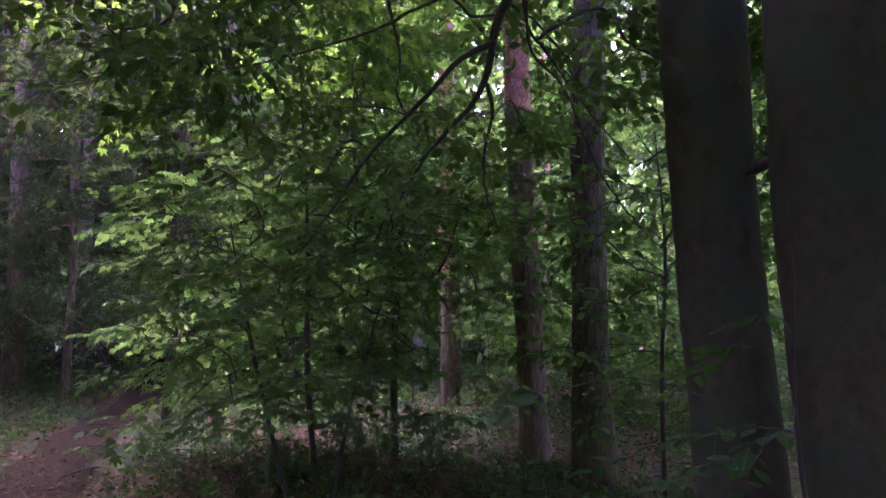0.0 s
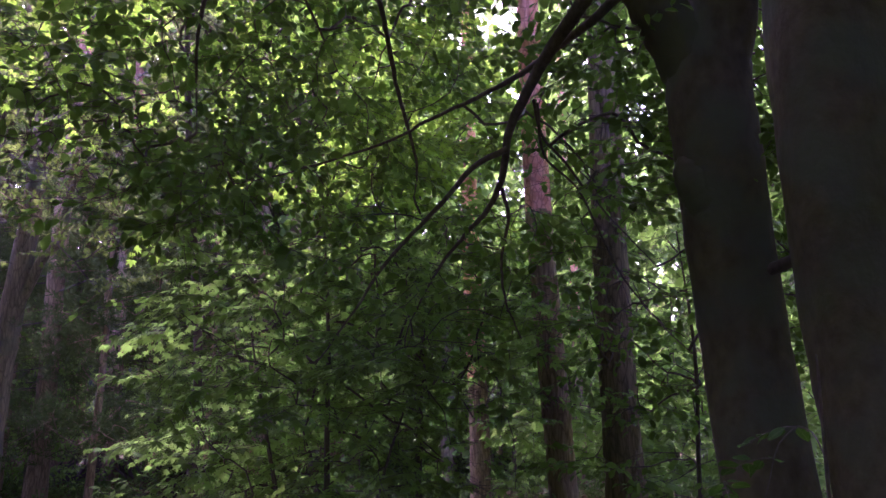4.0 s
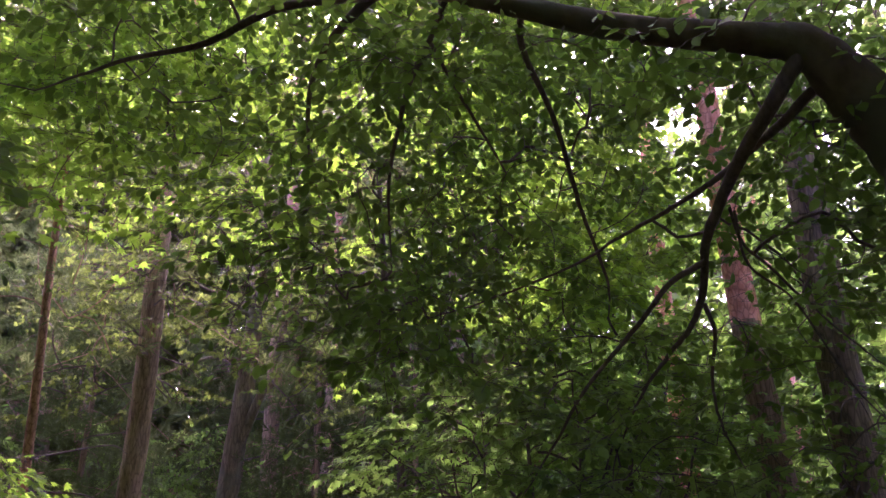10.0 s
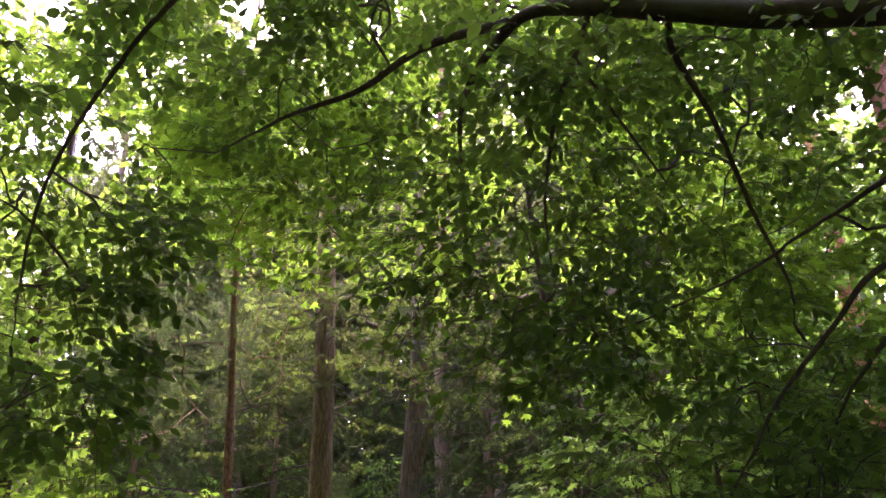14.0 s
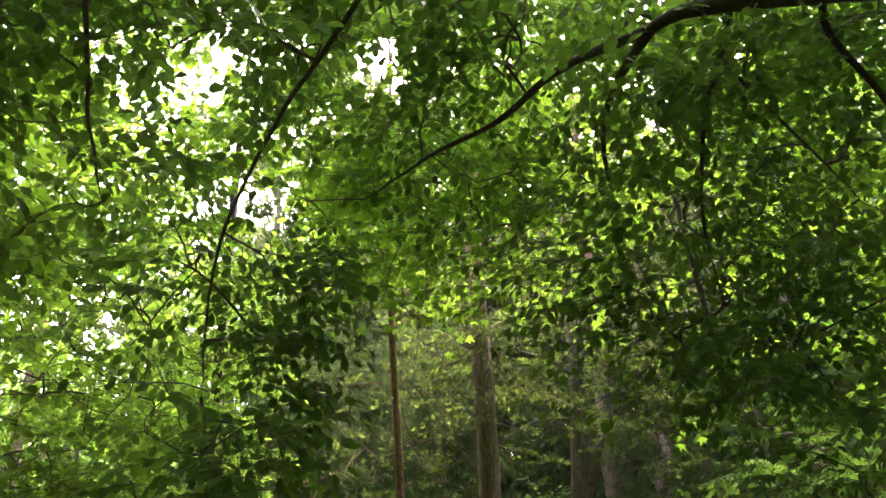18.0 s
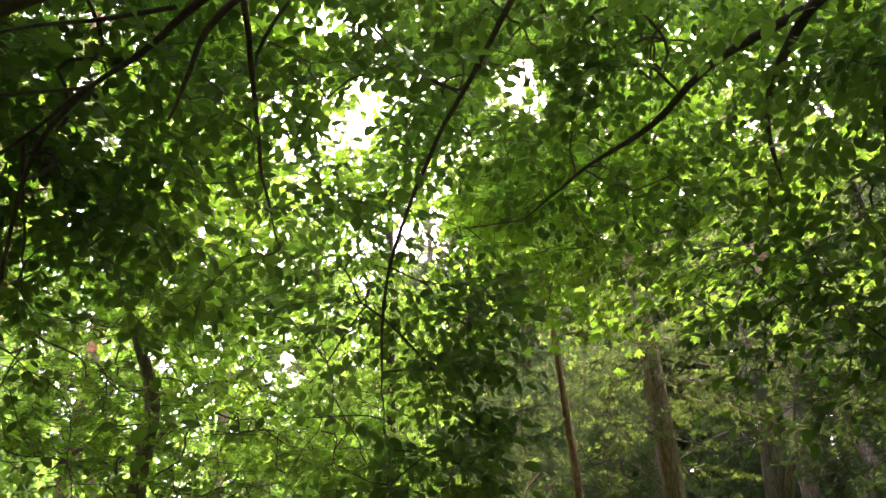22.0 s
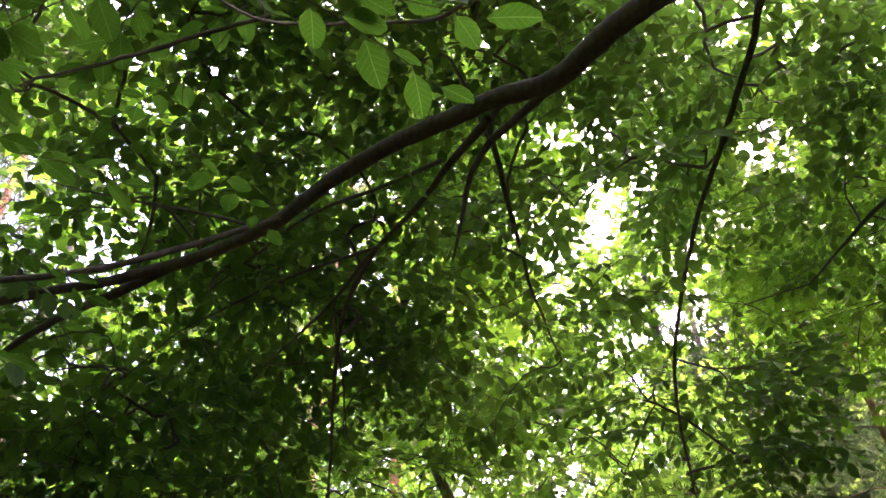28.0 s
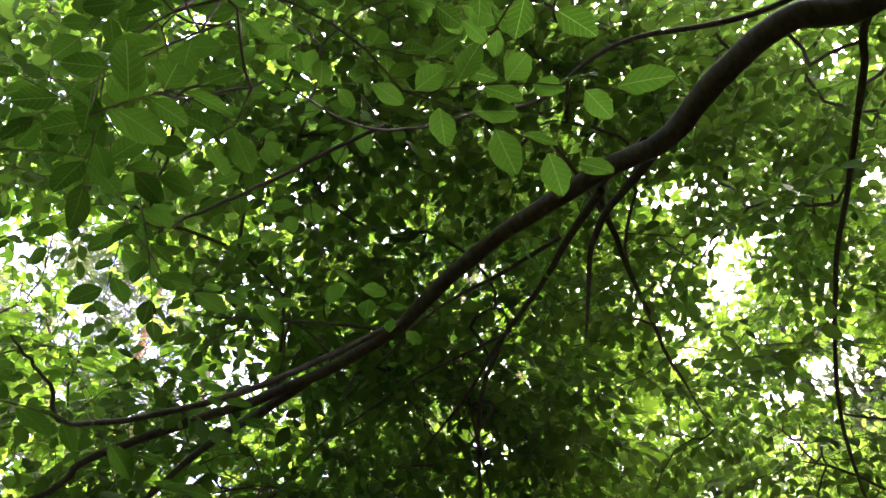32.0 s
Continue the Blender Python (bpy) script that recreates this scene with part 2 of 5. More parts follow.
# ---- leaves ----
def beech_blade(size):
    """Oval pointed leaf folded along its midrib, base at the origin, along +x."""
    v = np.array([[0, 0, 0], [0.52, 0, -0.02], [1, 0, -0.09], [0.20, 0.23, 0.04], [0.52, 0.31, 0.06], [0.82, 0.19, -0.01],
                  [0.20, -0.23, 0.04], [0.52, -0.31, 0.06], [0.82, -0.19, -0.01]]) * size
    return v, np.array([[0, 1, 4, 3], [1, 2, 5, 4], [0, 6, 7, 1], [1, 7, 8, 2]])


def small_blade(size):
    """Plain oval leaf for litter, herbs and far crowns."""
    v = np.array([[0, 0, 0], [1, 0, -0.08], [0.28, 0.26, 0.05], [0.70, 0.24, 0.02], [0.28, -0.26, 0.05], [0.70, -0.24, 0.02]]) * size
    return v, np.array([[0, 1, 3, 2], [0, 4, 5, 1]])


def maple_blade(size):
    """Five-lobed leaf."""
    v = np.array([[0, 0, 0], [1, 0, -0.12], [0.46, 0.20, 0.03], [0.46, -0.20, 0.03], [0.72, 0.55, -0.09], [0.72, -0.55, -0.09], [0.28, 0.36, 0.02], [0.28, -0.36, 0.02],
                  [0.14, 0.60, -0.05], [0.14, -0.60, -0.05], [-0.03, 0.22, 0.0], [-0.03, -0.22, 0.0]]) * size
    return v, np.array([[0, 3, 1, 2], [0, 2, 4, 6], [0, 7, 5, 3], [0, 6, 8, 10], [0, 11, 9, 7]])


def lobed_blade(size):
    """Three-lobed leaf."""
    v = np.array([[0, 0, 0], [1, 0, -0.12], [0.45, 0.24, 0.03], [0.45, -0.24, 0.03],
                  [0.62, 0.60, -0.10], [0.10, 0.42, 0.0], [0.62, -0.60, -0.10], [0.10, -0.42, 0.0]]) * size
    return v, np.array([[0, 3, 1, 2], [0, 2, 4, 5], [0, 7, 6, 3]])


def turned(yaw, pitch, roll):
    """Rotation matrices (n, 3, 3) from angles in radians: Rz(yaw) Ry(-pitch) Rx(roll)."""
    cy, sy, cp, sp, cr, sr = np.cos(yaw), np.sin(yaw), np.cos(pitch), np.sin(pitch), np.cos(roll), np.sin(roll)
    return np.stack([np.stack([cy * cp, -cy * sp * sr - sy * cr, -cy * sp * cr + sy * sr], -1),
                     np.stack([sy * cp, -sy * sp * sr + cy * cr, -sy * sp * cr - cy * sr], -1),
                     np.stack([sp, cp * sr, cp * cr], -1)], -2)


def spray_template(blade, length, twigs, leaves, size, seed, flat=0.35):
    """A flat spray: a twig with side twigs and alternate leaves. Gives (leaf verts, leaf quads) and (wood verts, wood quads)."""
    rng = np.random.RandomState(seed)
    lv, wood = [], []
    bv, bf = blade(1.0)
    axes = [(np.zeros(3), 0.0, length, leaves)]
    for i in range(twigs):
        x = length * (0.12 + 0.75 * i / max(1, twigs - 1))
        side = 1 if i % 2 else -1
        axes.append((np.array([x, 0, -0.06 * x * x / length]), side * (0.75 + 0.25 * rng.rand()), length * (0.62 - 0.38 * i / twigs), max(3, int(leaves * 0.62))))
    for start, yaw, ln, n in axes:
        s = np.linspace(0, 1, 3)
        w = np.stack([start[0] + np.cos(yaw) * ln * s, start[1] + np.sin(yaw) * ln * s, start[2] - 0.12 * ln * s ** 2], -1)
        w[1:-1] += rng.randn(1, 3) * 0.015 * ln
        wood.append(tube(w, np.linspace(0.0028, 0.001, 3), 3))
        for k in range(n):
            q = (k + 0.6) / n
            p = np.array([np.interp(q, s, w[:, c]) for c in range(3)])
            side = 1 if k % 2 else -1
            turn = yaw + side * (0.9 - 0.5 * q + 0.25 * rng.randn()) if k < n - 1 else yaw
            sc = size * (0.75 + 0.5 * rng.rand())
            m = turned(np.array([turn]), np.array([-0.42 + flat * rng.randn()]), np.array([flat * 1.5 * rng.randn()]))[0]
            lv.append((bv * sc) @ m.T + p)
    n = len(bv)
    lf = np.vstack([bf + i * n for i in range(len(lv))])
    return (np.vstack(lv), lf), joined(wood)


def placed(template, places, turns, scales):
    """Many copies of (verts, faces) as one pair of arrays."""
    v, f = template
    out = np.einsum("nij,vj->nvi", turns * scales[:, None, None], v) + places[:, None]
    return out.reshape(-1, 3), (f[None] + (np.arange(len(places)) * len(v))[:, None, None]).reshape(-1, f.shape[1])


EYE = np.array([-0.05, 0.0, 1.65])               # roughly where the camera stands

# cones of the camera's view kept free of leaves: degrees left of +y, degrees up, radius in degrees
VIEW_GAPS = [(47.4, 40.0, 1.8), (48.6, 38.6, 0.9), (46.0, 37.6, 0.7), (47.1, 48.2, 0.9), (62.9, 38.3, 1.5), (62.6, 40.4, 0.9), (63.2, 35.6, 1.0), (56.6, 28.2, 1.5), (57.2, 26.2, 0.8), (-3.6, 28.7, 1.6), (-7.3, 30.4, 0.8), (-5.2, 17.2, 0.7),
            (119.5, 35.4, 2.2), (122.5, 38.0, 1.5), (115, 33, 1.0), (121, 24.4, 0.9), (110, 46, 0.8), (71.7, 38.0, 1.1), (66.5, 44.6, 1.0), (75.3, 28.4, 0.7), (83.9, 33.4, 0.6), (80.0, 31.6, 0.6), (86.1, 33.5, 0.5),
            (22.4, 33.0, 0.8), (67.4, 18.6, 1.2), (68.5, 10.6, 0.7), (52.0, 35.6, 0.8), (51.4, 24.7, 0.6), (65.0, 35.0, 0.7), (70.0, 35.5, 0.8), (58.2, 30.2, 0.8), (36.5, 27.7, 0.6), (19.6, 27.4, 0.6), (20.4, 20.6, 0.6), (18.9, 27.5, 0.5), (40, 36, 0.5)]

# near leafage thinned along the camera's lines of sight, so that trunks behind show:
# degrees left of +y, degrees up, half widths, share of leaves left, reach in metres
VIEW_WINDOWS = [(-1.0, -2.5, 1.0, 6.0, 0.12, 9.0), (-6.5, 16.5, 0.9, 2.0, 0.04, 7.5), (-7.0, 5.0, 0.9, 5.5, 0.35, 7.2), (-12.0, 5.0, 1.4, 10.0, 0.4, 6.6),
           (78.0, 14.0, 11.0, 6.5, 0.25, 9.3), (82.6, 14.0, 0.8, 7.0, 0.2, 13.2), (87.3, 12.0, 0.9, 6.5, 0.2, 12.8), (79.0, 18.0, 0.8, 5.5, 0.25, 9.8), (38.0, 12.5, 13.0, 8.0, 0.25, 10.0)]


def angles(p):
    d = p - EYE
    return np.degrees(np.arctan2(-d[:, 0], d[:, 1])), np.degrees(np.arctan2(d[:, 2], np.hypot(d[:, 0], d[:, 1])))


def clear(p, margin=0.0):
    """True where p stays out of the gaps kept free in the camera's view."""
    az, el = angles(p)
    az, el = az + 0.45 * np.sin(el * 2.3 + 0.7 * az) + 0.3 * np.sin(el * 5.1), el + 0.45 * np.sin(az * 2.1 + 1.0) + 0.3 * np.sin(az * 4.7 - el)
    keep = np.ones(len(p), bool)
    for a, e, r in VIEW_GAPS:
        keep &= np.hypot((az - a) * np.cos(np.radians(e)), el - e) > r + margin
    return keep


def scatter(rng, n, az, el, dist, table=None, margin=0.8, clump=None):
    """n places round EYE between the given angles and distances, thinned by a table of densities (rows: el, columns:
    az) fitted to the camera's view, and gathered in clumps.
    """
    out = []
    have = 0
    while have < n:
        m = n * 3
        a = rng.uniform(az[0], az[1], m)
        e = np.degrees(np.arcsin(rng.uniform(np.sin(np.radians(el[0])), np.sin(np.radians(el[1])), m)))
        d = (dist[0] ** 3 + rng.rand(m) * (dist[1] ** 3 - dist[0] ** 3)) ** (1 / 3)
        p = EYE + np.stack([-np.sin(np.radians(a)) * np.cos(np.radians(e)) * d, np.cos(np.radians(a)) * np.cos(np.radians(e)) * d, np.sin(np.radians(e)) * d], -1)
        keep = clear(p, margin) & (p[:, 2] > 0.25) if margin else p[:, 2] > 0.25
        if table is not None:
            t = np.asarray(table, float)
            fa = (a - az[0]) / (az[1] - az[0]) * (t.shape[1] - 1)
            fe = (e - el[0]) / (el[1] - el[0]) * (t.shape[0] - 1)
            i, j = np.minimum(fe.astype(int), t.shape[0] - 2), np.minimum(fa.astype(int), t.shape[1] - 2)
            u, w = fe - i, fa - j
            val = t[i, j] * (1 - u) * (1 - w) + t[i + 1, j] * u * (1 - w) + t[i, j + 1] * (1 - u) * w + t[i + 1, j + 1] * u * w
            keep &= rng.rand(m) < val
        if clump is not None:
            wave = np.sin(p @ np.array([1.9, 1.1, 0.7]) + 1.7 * np.sin(p @ np.array([0.6, 0.9, 2.3]))) + np.sin(p @ np.array([-1.2, 2.4, 1.6]) + 1.3 * np.sin(p @ np.array([2.2, -0.7, 0.9])))
            keep &= wave > clump * 2 - 1
        out.append(p[keep])
        have += keep.sum()
    return np.vstack(out)[:n]


def grow(skeleton, tips, rng, step=0.3, thick=0.003, power=0.36, most=0.012, sag=0.05):
    """Side branches from a skeleton to all tips: each tip joins the nearest wood, near ones first. Gives tubes and each tip's direction."""
    nodes = [np.asarray(skeleton, float)]
    flat = np.vstack(nodes)
    cap = len(flat) + len(tips) * 14
    store = np.zeros((cap, 3))
    store[:len(flat)] = flat
    parent = np.full(cap, -1)
    count = len(flat)
    dist = np.array([np.min(np.sum((flat - t) ** 2, axis=1)) for t in tips])
    runs, ways = {}, np.zeros((len(tips), 3))
    for i in np.argsort(dist):
        t = tips[i]
        d = np.linalg.norm(store[:count] - t, axis=1)
        k = int(np.argmin(d))
        n = int(np.clip(d[k] / step, 1, 9)) + 2
        u = np.linspace(0, 1, n + 1)[1:]
        back = parent[k] if parent[k] >= 0 else max(k - 1, 0)
        way = store[k] - store[back]
        size = np.linalg.norm(way)
        way = way / size if 1e-4 < size < 0.8 else np.zeros(3)
        if way @ (t - store[k]) < 0:
            way = np.zeros(3)
        bend = store[k] + way * 0.22 * d[k] + (t - store[k]) * 0.28
        w = u[:, None]
        p = (1 - w) ** 2 * store[k] + 2 * w * (1 - w) * bend + w ** 2 * t
        p[:-1] += rng.randn(n - 1, 3) * 0.05 * d[k] / n
        p[:, 2] += sag * d[k] * np.sin(u * math.pi)
        p[-1] = t
        ids = np.arange(count, count + n)
        store[ids] = p
        parent[ids] = np.concatenate([[k], ids[:-1]])
        count += n
        runs[i] = np.concatenate([[k], ids])
        ways[i] = t - p[-2] if n > 1 else t - store[k]
    load = np.zeros(cap)
    for run in runs.values():
        load[run[-1]] += 1
    for j in range(count - 1, -1, -1):
        if parent[j] >= 0:
            load[parent[j]] += load[j]
    pieces = []
    for run in runs.values():
        r = np.minimum(thick * np.maximum(load[run], 1) ** power, most)
        r[0] = r[1]
        pieces.append(tube(store[run], r, 5 if r.max() > 0.006 else 3))
    return joined(pieces), ways


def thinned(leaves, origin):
    """Broad leaves (blades of 6 to 12 corners) without those that would close a gap in the camera's view, and fewer in
    its windows.
    """
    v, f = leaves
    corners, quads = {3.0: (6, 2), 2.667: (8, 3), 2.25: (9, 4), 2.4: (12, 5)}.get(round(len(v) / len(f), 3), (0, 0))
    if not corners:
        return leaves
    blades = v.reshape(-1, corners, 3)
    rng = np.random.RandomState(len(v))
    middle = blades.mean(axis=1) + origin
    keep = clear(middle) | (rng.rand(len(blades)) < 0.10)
    az, el = angles(middle)
    away = np.linalg.norm(middle - EYE, axis=1)
    for a, e, half_a, half_e, share, reach in VIEW_WINDOWS:
        inside = (np.abs(az - a + 0.6 * np.sin(el * 1.9 + away)) < half_a) & (np.abs(el - e + 0.6 * np.sin(az * 1.3 + 2 * away)) < half_e) & (away < reach)
        keep &= ~inside | (rng.rand(len(blades)) < share)
    blades = blades[keep]
    return blades.reshape(-1, 3), (f[:quads][None] + (np.arange(len(blades)) * corners)[:, None, None]).reshape(-1, 4)


def foliage(tree, tips, ways, templates, leaf_mat, rng, scale=(0.8, 1.25), droop=(-0.45, 0.12), spread=0.5, roll=0.3, name="foliage", wood=True):
    """Sprays of leaves on all tips, each along its twig, joined into one part for the leaves and one for their twigs."""
    origin = np.array(tree.location)
    yaw = np.arctan2(ways[:, 1], ways[:, 0]) + rng.randn(len(tips)) * spread
    turns = turned(yaw, rng.uniform(droop[0], droop[1], len(tips)), rng.randn(len(tips)) * roll)
    scales = rng.uniform(scale[0], scale[1], len(tips))
    which = rng.randint(0, len(templates), len(tips))
    leaves, twigs = [], []
    for k, (lt, wt) in enumerate(templates):
        s = which == k
        if s.any():
            leaves.append(thinned(placed(lt, tips[s] - origin, turns[s], scales[s]), origin))
            twigs.append(placed(wt, tips[s] - origin, turns[s], scales[s]))
    a = tagged(mesh_object(name, *joined(leaves), leaf_mat, tree, smooth=False), kind="stuff")
    if wood:
        tagged(mesh_object("twigwork", *joined(twigs), TWIG_BARK, tree), kind="stuff")
    return a


BEECH_SPRAYS = [spray_template(beech_blade, 0.58, 4, 8, 0.088, s, 0.36) for s in range(5)]
MAPLE_SPRAYS = [spray_template(maple_blade, 0.65, 4, 6, 0.088, s + 20, 0.28) for s in range(4)]
LEAFY_SPRAYS = [spray_template(lobed_blade, 0.65, 4, 6, 0.095, s + 20, 0.28) for s in range(4)]
OAK_SPRAYS = [spray_template(lobed_blade, 0.50, 4, 8, 0.062, s + 40, 0.6) for s in range(3)]
FINE_SPRAYS = [spray_template(maple_blade, 0.62, 5, 7, 0.078, s + 30, 0.20) for s in range(4)]
FAR_SPRAYS = [spray_template(small_blade, 1.1, 5, 8, 0.17, s + 60, 0.55) for s in range(3)]


def needle_template(seed, n=22, length=0.12, width=0.006):
    """A tuft of pine needles round a short shoot."""
    rng = np.random.RandomState(seed)
    v, f = [], []
    for i in range(n):
        s = rng.rand()
        way = np.array([0.6 + 0.4 * rng.rand(), *rng.randn(2) * 0.8])
        way /= np.linalg.norm(way)
        side = np.cross(way, rng.randn(3))
        side *= width / (np.linalg.norm(side) + 1e-9)
        base = np.array([s * 0.22, 0, 0])
        v += [base - side, base + side, base + way * length * 0.7 + side * 0.8, base + way * length]
        f.append([4 * i, 4 * i + 1, 4 * i + 2, 4 * i + 3])
    w = tube(np.array([[0, 0, 0], [0.12, 0, 0], [0.24, 0, 0.01]]), [0.006, 0.005, 0.003], 3)
    return (np.array(v), np.array(f)), w


TUFTS = [needle_template(s) for s in range(4)]
COARSE_TUFTS = [needle_template(s + 9, 14, 0.17, 0.022) for s in range(2)]
COARSE_SPRAYS = [spray_template(small_blade, 1.2, 3, 6, 0.25, s + 70, 0.5) for s in range(3)]


R = np.random.RandomState


# ---- ground ----
def floor_height(x, y):
    return 0.05 * np.sin(x * 0.7 + 1) * np.cos(y * 0.5) + 0.03 * np.sin(x * 1.9 + y * 1.3)


def build_ground():
    r = np.concatenate([np.linspace(0.0, 30, 90), np.geomspace(31, 900, 30)])
    a = np.linspace(0, 2 * math.pi, 145)[:-1]
    rr, aa = np.meshgrid(r, a, indexing="ij")
    x, y = rr * np.cos(aa), rr * np.sin(aa)
    z = floor_height(x, y) * np.clip(1.2 - rr / 40, 0.0, 1)
    v = np.stack([x, y, z], -1).reshape(-1, 3)
    n = len(a)
    i, j = np.meshgrid(np.arange(len(r) - 1), np.arange(n), indexing="ij")
    f = np.stack([i * n + j, (i + 1) * n + j, (i + 1) * n + (j + 1) % n, i * n + (j + 1) % n], -1).reshape(-1, 4)
    ob = mesh_object("ground", v, f, FLOOR)
    tagged(ob, "forest floor of brown leaf litter with mossy green patches", "ground", kind="structure")


build_ground()


def build_track():
    line = spline([(3.0, -34, 0), (1.6, -18, 0), (0.2, -8, 0), (-0.9, -2.5, 0), (-1.6, 1.0, 0), (-2.5, 4.0, 0), (-3.45, 6.5, 0), (-4.5, 10.0, 0), (-5.4, 14.0, 0), (-7.6, 20.0, 0), (-12, 30, 0)], 14)
    t = np.gradient(line, axis=0)
    side = np.stack([t[:, 1], -t[:, 0], np.zeros(len(t))], -1)
    side /= np.linalg.norm(side, axis=1)[:, None]
    rng = np.random.RandomState(3)
    rows = []
    for k in np.linspace(-1, 1, 9):
        w = 0.40 + 0.05 * rng.rand(len(line)) + 0.06 * np.sin(np.arange(len(line)) * 0.9 + (2.0 if k > 0 else 0.0)) * abs(k)
        p = line + side * (k * w)[:, None]
        p[:, 2] = floor_height(p[:, 0], p[:, 1]) * np.clip(1.2 - np.hypot(p[:, 0], p[:, 1]) / 40, 0, 1) + 0.014 - 0.02 * abs(k) ** 3
        rows.append(p)
    v = np.stack(rows, 1).reshape(-1, 3)
    i, j = np.meshgrid(np.arange(len(line) - 1), np.arange(8), indexing="ij")
    f = np.stack([i * 9 + j, i * 9 + j + 1, (i + 1) * 9 + j + 1, (i + 1) * 9 + j], -1).reshape(-1, 4)
    tagged(mesh_object("footpath", v, f, TRACK), "narrow trodden footpath covered with brown leaf litter", "path", kind="structure")


build_track()


